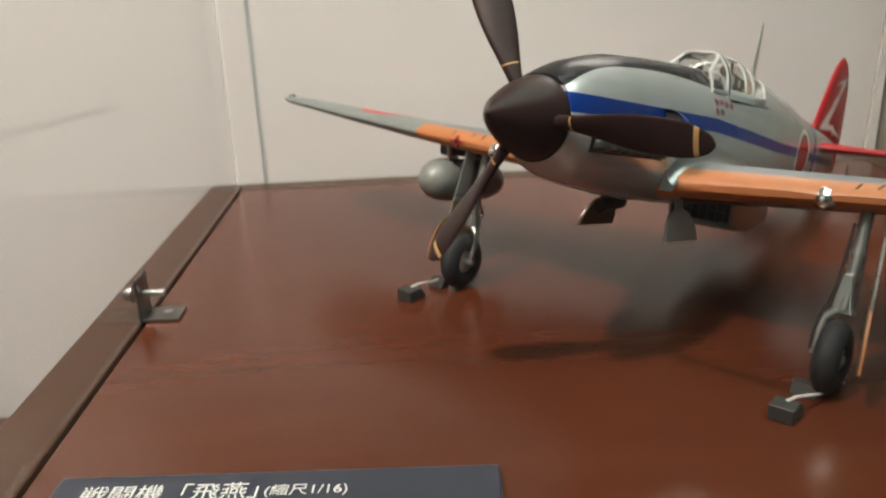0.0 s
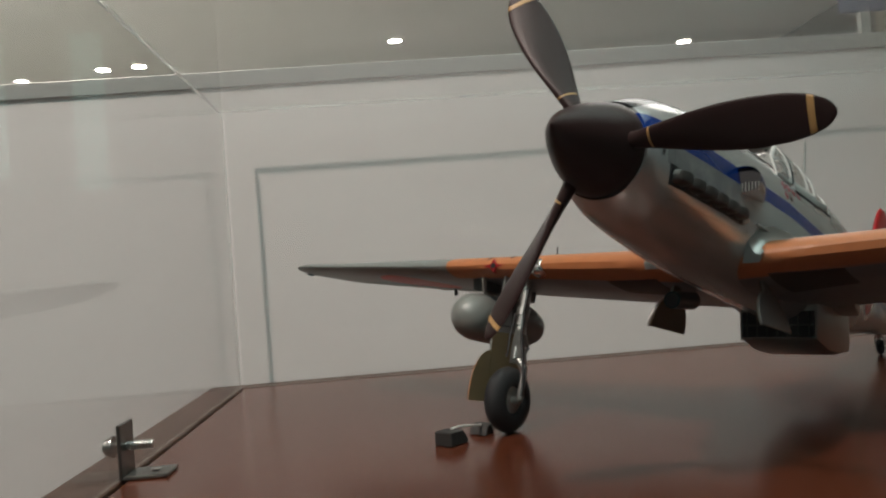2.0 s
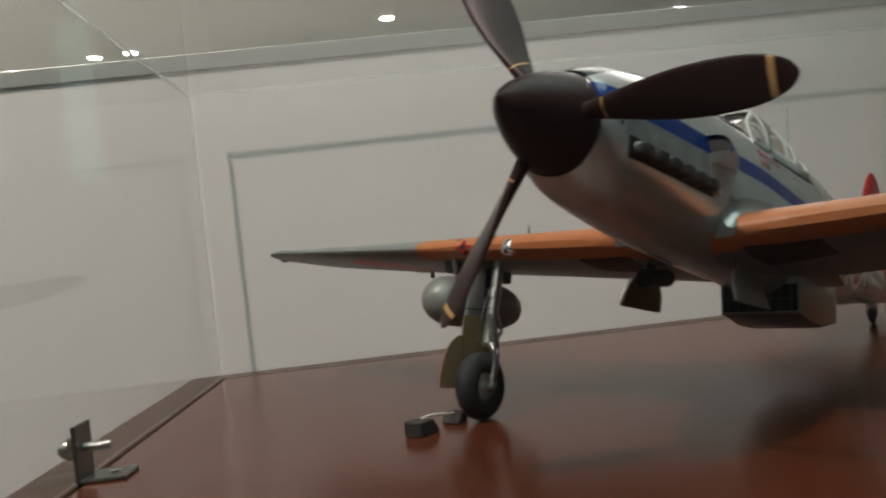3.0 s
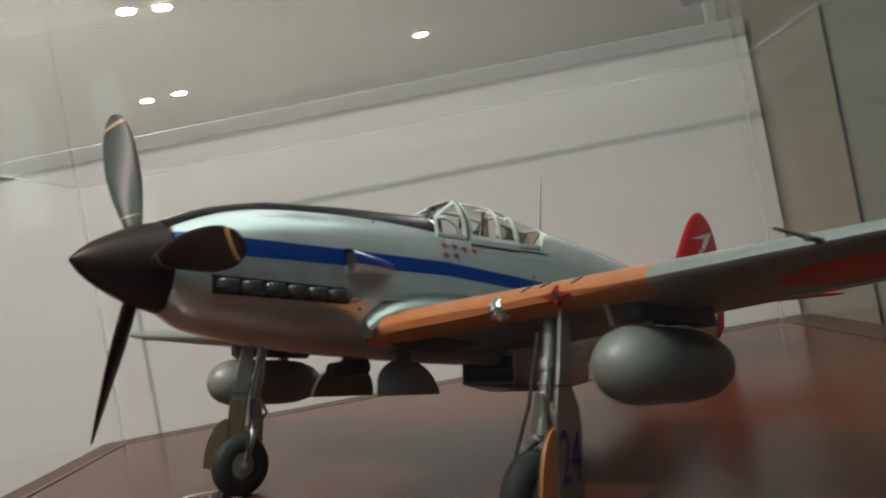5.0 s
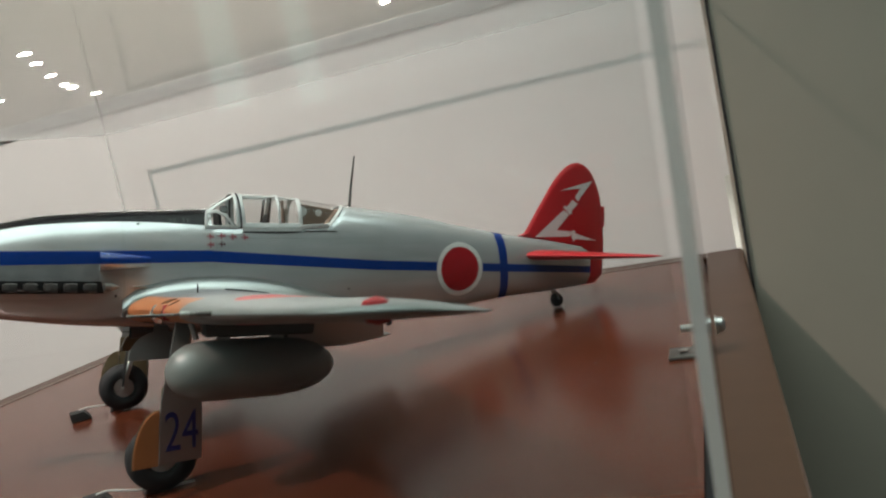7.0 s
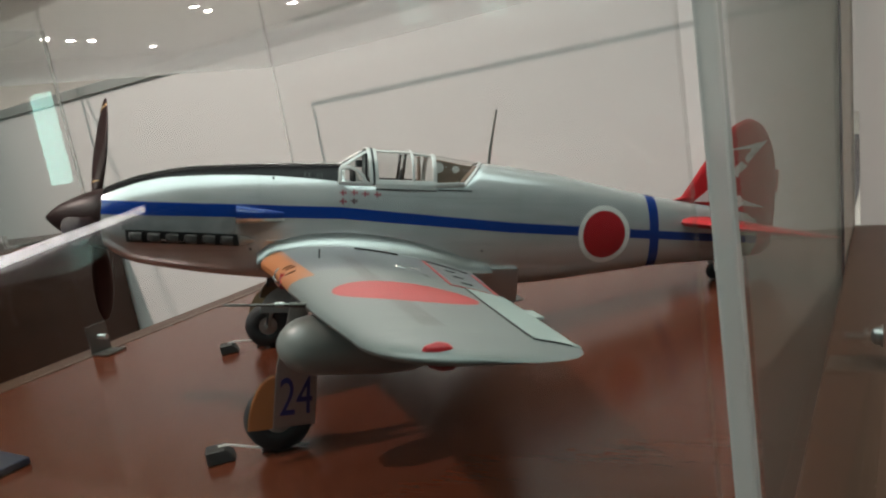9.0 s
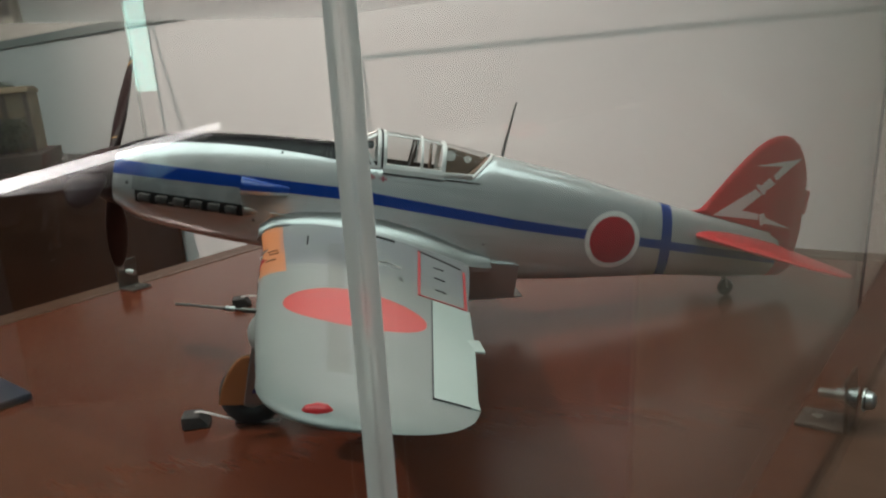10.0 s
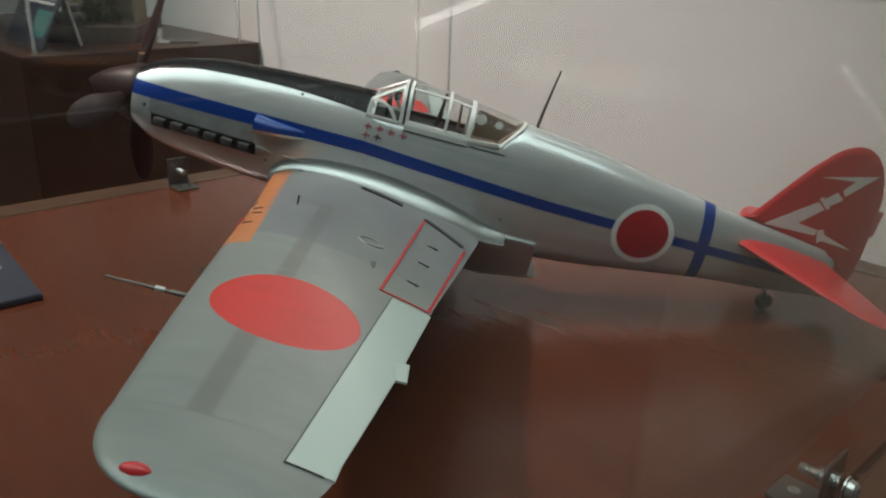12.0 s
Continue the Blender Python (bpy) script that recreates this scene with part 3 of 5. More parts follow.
def wing_ring(row, sgn, count=22):
    y, le, te, z, t = row
    fr = [0.5 - 0.5 * math.cos(math.pi * k / count) for k in range(count + 1)]
    top = [(le + (te - le) * f, sgn * y, wing_height(le + (te - le) * f, y, True)) for f in fr]
    low = [(le + (te - le) * f, sgn * y, wing_height(le + (te - le) * f, y, False)) for f in reversed(fr[1:-1])]
    return top + low


def wing_patch(corners, rise, thick=0.0, bm=None, nx=10, ny=6, upper=True):
    """A thin skin on the wing over a four-cornered field (x, y), rising by rise above the surface."""
    bm = bm or bmesh.new()
    a, b, c, d = corners
    sgn = 1 if upper else -1
    grid = []
    for i in range(nx + 1):
        row = []
        for j in range(ny + 1):
            f, g = i / nx, j / ny
            x = (a[0] * (1 - f) + b[0] * f) * (1 - g) + (d[0] * (1 - f) + c[0] * f) * g
            y = (a[1] * (1 - f) + b[1] * f) * (1 - g) + (d[1] * (1 - f) + c[1] * f) * g
            row.append(bm.verts.new((x, y, wing_height(x, y, upper) + sgn * rise)))
        grid.append(row)
    faces = [bm.faces.new((grid[i][j], grid[i + 1][j], grid[i + 1][j + 1], grid[i][j + 1])) for i in range(nx) for j in range(ny)]
    r = bmesh.ops.extrude_face_region(bm, geom=faces)
    bmesh.ops.translate(bm, verts=[v for v in r["geom"] if isinstance(v, bmesh.types.BMVert)], vec=(0, 0, -sgn * max(thick, rise + 0.0004)))
    return bm


def side_patch(outline, rise, sgn, bm=None):
    """A thin flat marking on the fuselage's side from an outline (x, z)."""
    bm = bm or bmesh.new()
    out = [bm.verts.new((x, sgn * (fuse_side(x, z) + rise), z)) for x, z in outline]
    inn = [bm.verts.new((x, sgn * (fuse_side(x, z) - 0.0004), z)) for x, z in outline]
    bm.faces.new(out)
    for i in range(len(out)):
        j = (i + 1) % len(out)
        bm.faces.new((out[i], out[j], inn[j], inn[i]))
    return bm


def aircraft():
    ac = thing("model_aircraft", "silver scale model fighter aircraft with blue stripe and red tail", "model aircraft", PLANE)
    rows = smooth_rows(FUSE, 140)
    at = max(k for k in range(len(rows)) if rows[k][0] < 0.2025)
    rows[at + 1:at + 1] = [[0.2025, *rows[at][1:]], [0.2026, *rows[at][1:]]]
    part("fuselage", rings([fuse_ring(r) for r in rows]), M_FUSE, ac)
    # wings, each with its flap, aileron and lamp
    for sgn in (-1, 1):
        wing = part("wing", rings([wing_ring(r, sgn) for r in smooth_rows(INNER_WING, 48, 0.8)[:-1] + WING[len(INNER_WING) - 1:]]), M_WING, ac)
        front_in, front_out = 0.2450, 0.2250
        bm = bmesh.new()
        for lo, hi in ((0.2005, 0.3560),):
            cols = []
            for k in range(17):
                y = lo + (hi - lo) * k / 16
                front, back = front_in + (front_out - front_in) * k / 16, wing_at(y)[1] + 0.0004
                cols.append([(front + (back - front) * f, sgn * y) for f in (0, 0.25, 0.5, 0.75, 1.0)])
            up = [[bm.verts.new((x, y, wing_height(x, y) + 0.0005)) for x, y in c] for c in cols]
            dn = [[bm.verts.new((x, y, wing_height(x, y, False) - 0.0004)) for x, y in c] for c in cols]
            for k in range(16):
                for i in range(4):
                    bm.faces.new((up[k][i], up[k][i + 1], up[k + 1][i + 1], up[k + 1][i]))
                    bm.faces.new((dn[k][i], dn[k + 1][i], dn[k + 1][i + 1], dn[k][i + 1]))
                bm.faces.new((up[k][4], dn[k][4], dn[k + 1][4], up[k + 1][4]))
                bm.faces.new((up[k][0], up[k + 1][0], dn[k + 1][0], dn[k][0]))
            for k in (0, 16):
                bm.faces.new(up[k] + list(reversed(dn[k])))
        part("aileron", bm, M_PALE, wing, "pale green-silver aileron")
        gap = bmesh.new()
        wing_patch([(0.2446, sgn * 0.2001), (0.2451, sgn * 0.2001), (0.2251, sgn * 0.3564), (0.2246, sgn * 0.3564)], 0.0006, bm=gap, nx=1, ny=14)
        wing_patch([(0.2246, sgn * 0.3560), (0.2246, sgn * 0.3564), (0.2378, sgn * 0.3564), (0.2378, sgn * 0.3560)], 0.0006, bm=gap, nx=1, ny=8)
        part("aileron_gap", gap, M_BLACKP, wing, "dark gap round the aileron")
        line = bmesh.new()
        for q in ([(0.2530, 0.058), (0.2545, 0.058), (0.2390, 0.1970), (0.2375, 0.1970)], [(0.2375, 0.1957), (0.2375, 0.1970), (0.2640, 0.1970), (0.2640, 0.1957)],
                  [(0.2828, 0.078), (0.2842, 0.078), (0.2650, 0.1970), (0.2635, 0.1970)]):
            wing_patch([(x, sgn * y) for x, y in q], 0.0005, bm=line, nx=8, ny=8)
        part("walkway_line", line, M_RED, wing, "red line round the flap")
        for q in ([(0.2075, 0.0395), (0.2375, 0.0445), (0.2370, 0.0490), (0.2070, 0.0437)], [(0.2545, 0.0520), (0.2830, 0.0690), (0.2815, 0.0740), (0.2530, 0.0565)]):
            part("walkway_strip", wing_patch([(x, sgn * y) for x, y in q], 0.0011 if q[0][0] < 0.21 else 0.0006), M_BLACKP, wing, "black non-slip strip")
        for x, y in ((0.262, 0.102), (0.258, 0.136), (0.254, 0.170)):
            ticks = bmesh.new()
            wing_patch([(x - 0.0034, sgn * y), (x + 0.0034, sgn * y), (x + 0.0034, sgn * (y + 0.0004)), (x - 0.0034, sgn * (y + 0.0004))], 0.0006, bm=ticks, nx=3, ny=1)
            wing_patch([(x + 0.0015, sgn * (y - 0.0018)), (x + 0.0020, sgn * (y - 0.0018)), (x + 0.0020, sgn * (y + 0.0026)), (x + 0.0015, sgn * (y + 0.0026))], 0.0007, bm=ticks, nx=1, ny=3)
            part("stencil_mark", ticks, M_BLACKP, wing, "small black stencil mark")
        part("trim_tab", box((0.2480, sgn * 0.270 - 0.0075, wing_height(0.2520, 0.270) - 0.0010), (0.2590, sgn * 0.270 + 0.0075, wing_height(0.2520, 0.270) + 0.0002), 0.0004), M_PALE, wing, smooth=False)
        dash = bmesh.new()
        for x, y in ((0.1565, 0.122), (0.1580, 0.132), (0.1572, 0.150)):
            wing_patch([(x - 0.0020, sgn * y), (x + 0.0035, sgn * (y + 0.0012)), (x + 0.0035, sgn * (y + 0.0020)), (x - 0.0020, sgn * (y + 0.0008))], 0.0005, bm=dash, nx=3, ny=1)
        part("edge_stencil", dash, M_BLACKP, wing, "short black dashes on the orange leading edge")
        lampz = wing_height(0.187, 0.3765) - 0.0006
        part("tip_lamp", lathe([(-0.0045, 0), (-0.0035, 0.0014), (0, 0.0025), (0.003, 0.0021), (0.0055, 0)], (1, 0, 0), (0.1872, sgn * 0.3780, lampz), 16, squash=1.0), M_RED if sgn < 0 else M_BLUELAMP, wing, "red glossy wing tip lamp" if sgn < 0 else "dark blue-green wing tip lamp")
        # round filler cap, gun, landing lamp
        ring = bmesh.new()
        pts = [(0.226 + 0.0075 * math.cos(a), sgn * (0.138 + 0.0048 * math.sin(a))) for a in [2 * math.pi * k / 24 for k in range(25)]]
        tube([(x, y, wing_height(x, y) + 0.0002) for x, y in pts], 0.0004, 6, ring)
        part("filler_cap", ring, M_METAL, wing, "silver ring of a filler cap")
        gz = (wing_height(0.166, 0.2525) + wing_height(0.166, 0.2525, False)) / 2
        if sgn < 0:
            pitot = part("pitot_tube", tube([(0.168, sgn * 0.2525, gz), (0.1530, sgn * 0.2525, gz), (0.1525, sgn * 0.2525, gz), (0.1245, sgn * 0.2525, gz)], [0.0012, 0.0012, 0.0007, 0.0006], 12), M_BRACKET, wing, "thin steel pitot tube")
            part("pitot_collar", lathe([(0, 0), (0, 0.0014), (0.004, 0.0014), (0.004, 0)], (1, 0, 0), (0.146, sgn * 0.2525, gz), 12), M_METAL, pitot)
        pz = wing_height(0.177, 0.111)
        part("gear_indicator", tube([(0.177, sgn * 0.111, pz - 0.001), (0.177, sgn * 0.111, pz + 0.0055)], 0.0005, 8), M_BLACKP, wing, "thin black indicator pin")
        lx, lz = WING[2][1], WING[2][3]
        lens = part("landing_lamp", lathe([(-0.0006, 0), (-0.0004, 0.0020), (0.0004, 0.0040), (0.0020, 0.0056), (0.0050, 0.0062), (0.0060, 0)], (1, 0, 0), (lx, sgn * 0.1085, lz - 0.0010), 24), M_CHROME, wing, "bright glazed landing lamp in the leading edge")
        part("lamp_bulb", lathe([(-0.0014, 0), (-0.0011, 0.0010), (-0.0004, 0.0014), (0.0004, 0.0012), (0.0004, 0)], (1, 0, 0), (lx, sgn * 0.1085, lz - 0.0012), 16), M_HUB, lens, "small lamp bulb")
        ly = 0.1435
        le = wing_at(ly)[0]
        z0 = wing_at(ly)[2]

        def spot(points, lift):
            bm = bmesh.new()
            out = [bm.verts.new((le - lift + 18.0 * (q * q), sgn * ly + p, z0 + q)) for p, q in points]
            inn = [bm.verts.new((le + 0.004, sgn * ly + p, z0 + q)) for p, q in points]
            bm.faces.new(out)
            for k in range(len(out)):
                j = (k + 1) % len(out)
                bm.faces.new((out[k], out[j], inn[j], inn[k]))
            return bm
        star = [((0.0078 if k % 2 == 0 else 0.0030) * math.cos(math.pi * k / 4), (0.0044 if k % 2 == 0 else 0.0020) * math.sin(math.pi * k / 4)) for k in range(8)]
        mark = part("gun_port_mark", spot(star, 0.0003), M_REDDARK, wing, "small dark red star-shaped mark", smooth=False)
        part("gun_port", spot([(0.0019 * math.cos(math.pi * k / 5), 0.0017 * math.sin(math.pi * k / 5)) for k in range(10)], 0.0006), M_DARK, mark, "dark round gun port", smooth=False)
        # pylon and drop tank
        ty, tz = 0.1685, -0.0500
        # silver-grey pylon in a dark colour that holds the wing's shade
        pyl = part("pylon", slab([(0.168, -0.012), (0.170, -0.0315), (0.231, -0.0325), (0.233, -0.012)], 0.011, bevel=0.0012), M_HULL, wing, "tank pylon, darkened for the shade under the wing", smooth=False, m=pose(0, sgn * ty, 0))
        tank = part("drop_tank", lathe([(0, 0), (0.0005, 0.0032), (0.002, 0.0068), (0.0055, 0.0112), (0.0105, 0.0143), (0.017, 0.0161), (0.026, 0.0166), (0.060, 0.0164), (0.074, 0.0150), (0.084, 0.0118), (0.0905, 0.0072), (0.0932, 0.0034), (0.0938, 0)], (1, 0, 0), (0.150, sgn * ty, tz), 40), M_TANK, ac, "smooth grey drop tank")
        for px in (0.181, 0.2105):
            part("tank_lug", box((px - 0.0035, sgn * ty - 0.002, tz + 0.0150), (px + 0.0035, sgn * ty + 0.002, tz + 0.0195), 0.0006), M_METAL, tank, smooth=False)
        part("tank_brace", tube([(0.1625, sgn * (ty - 0.009), tz + 0.034), (0.1680, sgn * (ty - 0.007), tz + 0.0165)], 0.0016, 8), M_METAL, tank)
        part("aileron_horn", tube([(0.243, sgn * 0.252, wing_height(0.243, 0.252, False) + 0.001), (0.245, sgn * 0.252, wing_height(0.243, 0.252, False) - 0.005)], [0.0012, 0.0018], 8), M_DARK, wing, "dark mass balance under the aileron")
        low = wing_height(0.190, 0.374, False)
        part("lower_tip_lamp", lathe([(-0.0050, 0), (-0.0036, 0.0014), (0, 0.0022), (0.003, 0.0018), (0.0055, 0)], (1, 0, 0), (0.1900, sgn * 0.3740, low + 0.0004), 16), M_REDDARK if sgn < 0 else M_BLUELAMP, wing, "dark glossy lamp under the wing tip")
        gear_leg(ac, sgn)
        fillet(ac, sgn)
    tail(ac)
    propeller(ac)
    canopy(ac)
    exhausts(ac)
    belly(ac)
    markings(ac)
    mast(ac)
    return ac


def fillet(ac, sgn):
    """The curved skin between fuselage and wing."""
    secs = []
    for k in range(26):
        f = k / 25
        x = 0.141 + 0.172 * f
        bulge = math.sin(math.pi * min(1, 0.12 + f * 0.86)) ** 0.6
        r = 0.0035 + 0.013 * f * bulge + 0.001
        wy = 0.027 + r
        xx = min(x, 0.2955)
        top = wing_height(xx, wy) if x < 0.2955 else wing_height(0.2955, wy) + 0.0
        fz = top + 0.004 + 0.011 * bulge
        fy = fuse_side(x, fz) - 0.0006
        ring = []
        for j in range(9):
            g = j / 8
            a = math.pi / 2 * g
            ring.append((x, sgn * (fy + (wy - fy) * (1 - math.cos(a))), fz + (top - 0.0003 - fz) * math.sin(a)))
        ring.append((x, sgn * (wy - 0.001), top - 0.004))
        ring.append((x, sgn * (fy - 0.003), top - 0.004))
        secs.append(ring)
    part("wing_fillet", rings(secs), M_SILVER, ac, "silver wing root fillet")


def gear_leg(ac, sgn):
    y = 0.127
    ax, az, r = 0.1535, -0.1043, 0.0202
    leg = part("landing_gear_leg", tube([(0.169, sgn * y, -0.024), (0.166, sgn * y, -0.045), (0.162, sgn * y, -0.064)], [0.0034, 0.0034, 0.0032], 14), M_METAL, ac, "grey metal oleo leg")
    part("collar", lathe([(0, 0), (0, 0.0042), (0.004, 0.0042), (0.004, 0)], (-0.2, 0, -1), (0.1655, sgn * y, -0.046), 14), M_METAL, leg)
    part("oleo_strut", tube([(0.162, sgn * y, -0.062), (0.1585, sgn * y, -0.079)], 0.0024, 12), M_METAL, leg, "polished oleo piston")
    block = slab([(-0.0022, -0.060), (0.0022, -0.060), (0.0040, -0.0735), (0.0052, -0.0815), (-0.0062, -0.0815), (-0.0040, -0.0735)], 0.0050, bevel=0.0008)
    part("fork_block", block, M_METAL, leg, "tapered metal block above the fork", smooth=False, m=pose(0.1605, sgn * (y - 0.001), 0.0, 0, 0, 90) @ pose(0, 0, 0, 0, 0, 0))
    inner = y - 0.0092
    for z in (-0.0500, -0.0565):
        part("hose_clip", lathe([(0, 0), (0, 0.0040), (0.0012, 0.0040), (0.0012, 0)], (-0.2, 0, -1), (0.1655 + (z + 0.046) * 0.2, sgn * y, z), 14), M_METAL, leg)
    part("torque_link", tube([(0.1665, sgn * y, -0.061), (0.1725, sgn * y, -0.071), (0.1635, sgn * y, -0.0805)], 0.0012, 8), M_METAL, leg)
    part("wheel_fork", tube([(0.1590, sgn * (y - 0.003), -0.0800), (0.1575, sgn * (inner + 0.001), -0.0845), (0.1555, sgn * inner, -0.0920), (0.1535, sgn * inner, -0.0985), (ax, sgn * inner, az)], [0.0024, 0.0022, 0.0020, 0.0020, 0.0024], 12), M_METAL, leg)
    part("brake_hose", tube([(0.1640, sgn * (y - 0.0040), -0.034), (0.1600, sgn * (y - 0.0042), -0.050), (0.1570, sgn * (y - 0.0052), -0.066), (0.1550, sgn * (y - 0.0085), -0.078), (0.1530, sgn * (y - 0.0112), -0.090), (0.1520, sgn * (y - 0.0110), -0.102)], 0.0009, 8), M_DARK, leg, "thin black brake hose")
    part("brake_hose", tube([(0.1625, sgn * (y + 0.0040), -0.050), (0.1590, sgn * (y + 0.0048), -0.064), (0.1570, sgn * (y + 0.0050), -0.078)], 0.0008, 8), M_DARK, leg, "thin black brake hose")
    w = 0.0068
    wheel = part("wheel", lathe([(-w * 0.55, 0.0), (-w * 0.55, 0.0078), (-w * 0.30, 0.0108), (w * 0.30, 0.0108), (w * 0.55, 0.0078), (w * 0.55, 0.0)], (0, 1, 0), (ax, sgn * y, az), 32), M_HUB, ac, "bare metal wheel hub")
    prof = []
    for k in range(17):
        a = math.pi * (k / 16 * 1.7 - 0.35)
        prof.append((-w * math.cos(a), 0.0114 + (r - 0.0114) * math.sin(a) if math.sin(a) > 0 else 0.0114 + 0.004 * math.sin(a)))
    part("tyre", lathe(prof, (0, 1, 0), (ax, sgn * y, az), 44), M_TYRE, wheel, "black rubber tyre")
    bm = bmesh.new()
    for k in range(6):
        a = math.pi / 3 * k
        tube([(ax + 0.0050 * math.cos(a), sgn * y - sgn * w * 0.5, az + 0.0050 * math.sin(a)), (ax + 0.0050 * math.cos(a), sgn * y - sgn * w * 0.62, az + 0.0050 * math.sin(a))], 0.0012, 8, bm)
    part("hub_bolt", bm, M_METAL, wheel)
    part("axle", tube([(ax, sgn * inner, az), (ax, sgn * (y + 0.006), az)], 0.0022, 10), M_METAL, wheel)
    # outer leg cover with the number, and the round wheel cover behind it
    oy = y + 0.0115
    outline = [(0.1600, -0.024), (0.1685, -0.024), (0.1665, -0.0575), (0.1740, -0.0670), (0.1752, -0.0760), (0.1748, -0.1055), (0.1495, -0.1055), (0.1510, -0.0700), (0.1560, -0.0480)]
    cov = part("leg_cover", slab(outline, 0.0012, bevel=0.0003), M_SILVER, ac, "silver leg cover with blue figures", smooth=False, m=pose(0.163, sgn * oy, 0, 0, 0, -sgn * 13) @ pose(-0.163, 0, 0))
    part("cover_lining", slab([(0.1520, -0.0620), (0.1690, -0.0620), (0.1735, -0.0672), (0.1746, -0.0760), (0.1742, -0.1050), (0.1500, -0.1050), (0.1514, -0.0700)], 0.0004), M_OLIVE, cov, "olive inner face of the cover", smooth=False, m=pose(0, -sgn * 0.0009, 0))
    part("cover_seam", box((0.1535, -0.0008, -0.0580), (0.1665, 0.0008, -0.0574)), M_BLACKP, cov, smooth=False)
    disc = [(0.1505 - 0.0150 * math.sin(a), -0.1060 + 0.0310 * math.cos(a)) for a in [math.pi / 2 * k / 14 for k in range(15)]] + [(0.1497, -0.1060)]
    wc = part("wheel_cover", slab(disc, 0.0010, bevel=0.0002), M_ORANGE, cov, "orange rounded wheel cover", smooth=False, m=pose(0, -sgn * 0.0003, 0))
    part("wheel_cover_lining", slab([(0.1480 + (x - 0.1480) * 1.04, -0.098 + (z + 0.098) * 1.03) for x, z in disc], 0.0003), M_OLIVE, cov, "olive inner face of the cover", smooth=False, m=pose(0, -sgn * 0.0012, 0))
    txt = bpy.data.curves.new("number", "FONT")
    txt.body, txt.size, txt.align_x, txt.extrude = "24", 0.0240, "CENTER", 0.00015
    txt.materials.append(M_BLUEP)
    ob = new("number", txt)
    ob.parent = cov
    ob.matrix_basis = pose(0.1628, sgn * 0.0008, -0.0985, 90, 0, 0 if sgn < 0 else 180) @ Matrix.Diagonal((0.86, 1.35, 1, 1))
    tagged(ob, "dark blue painted figures")


def set_fin(x, z):
    """Draw the fin's outline a little up and aft of the tailplane's root."""
    return x + (x - 0.494) * 0.06 + max(0.0, z - 0.02) * 0.03, z + 0.0037 * min(1.0, max(0.0, (z + 0.010) / 0.025))


def tail(ac):
    fin = [(0.476, 0.0215), (0.484, 0.0245), (0.492, 0.038), (0.501, 0.0536), (0.510, 0.0685), (0.5195, 0.0810), (0.5260, 0.0870), (0.5330, 0.0905), (0.5390, 0.0912), (0.5445, 0.0895), (0.5500, 0.0860), (0.5550, 0.0800), (0.5600, 0.0705), (0.5640, 0.0590), (0.5662, 0.041), (0.5688, 0.018), (0.5685, 0.004), (0.5665, -0.011), (0.558, -0.0192), (0.545, -0.0205), (0.5445, 0.012)]
    fin = [set_fin(*p) for p in fin]
    cx, cz = 0.539, 0.036
    bm = bmesh.new()
    layers = []
    for off, k in ((-0.0024, 0.90), (-0.0016, 0.965), (-0.0003, 1.0), (0.0003, 1.0), (0.0016, 0.965), (0.0024, 0.90)):
        layers.append([(cx + (x - cx) * k, off, cz + (z - cz) * k) for x, z in fin])
    rings(layers, bm)
    f = part("fin", bm, M_RED, ac, "red painted fin and rudder with white arrow")
    for sgn in (-1, 1):
        yy = sgn * 0.0026

        def mark(outline):
            bm = bmesh.new()
            outline = [set_fin(*p) for p in outline]
            a = [bm.verts.new((x, yy + sgn * 0.0002, z)) for x, z in outline]
            b = [bm.verts.new((x, yy - sgn * 0.0006, z)) for x, z in outline]
            bm.faces.new(a)
            for i in range(len(a)):
                j = (i + 1) % len(a)
                bm.faces.new((a[i], a[j], b[j], b[i]))
            return bm
        part("arrow_head", mark([(0.4940, 0.0208), (0.5230, 0.0460), (0.5290, 0.0420), (0.5160, 0.0275), (0.5300, 0.0262), (0.5305, 0.0215)]), M_WHITE, f, "white lightning arrow", smooth=False)
        part("arrow_tail", mark([(0.5305, 0.0255), (0.5345, 0.0275), (0.5365, 0.0240), (0.5590, 0.0174), (0.5365, 0.0190), (0.5340, 0.0165)]), M_WHITE, f, "white lightning arrow", smooth=False)
        part("arrow_shaft", mark([(0.5225, 0.0488), (0.5245, 0.0505), (0.5265, 0.0490), (0.5320, 0.0560), (0.5380, 0.0520), (0.5310, 0.0450), (0.5320, 0.0425), (0.5295, 0.0425)]), M_WHITE, f, "white lightning arrow", smooth=False)
        part("arrow_point", mark([(0.5186, 0.0640), (0.5536, 0.0742), (0.5380, 0.0545), (0.5350, 0.0580), (0.5405, 0.0668)]), M_WHITE, f, "white lightning arrow", smooth=False)
        # tailplane
        rows = [(0.000, 0.474, 0.548, 0.0100), (0.008, 0.477, 0.548, 0.0096), (0.050, 0.495, 0.549, 0.0068), (0.090, 0.513, 0.5500, 0.0044), (0.109, 0.5230, 0.5475, 0.0030), (0.1178, 0.5300, 0.5425, 0.0018), (0.1210, 0.5355, 0.5385, 0.0006)]
        secs = []
        for y, le, te, t in smooth_rows(rows, 26, 0.8):
            fr = [0.5 - 0.5 * math.cos(math.pi * k / 12) for k in range(13)]
            z = 0.0080
            up = [(le + (te - le) * q, sgn * y, z + aero(q) * t) for q in fr]
            lo = [(le + (te - le) * q, sgn * y, z - aero(q) * t) for q in reversed(fr[1:-1])]
            secs.append(up + lo)
        part("tailplane", rings(secs), M_RED, ac, "red painted tailplane")
    part("rudder_tab", box((0.5695, -0.0008, 0.034), (0.5745, 0.0008, 0.054), 0.0004), M_RED, f, smooth=False)
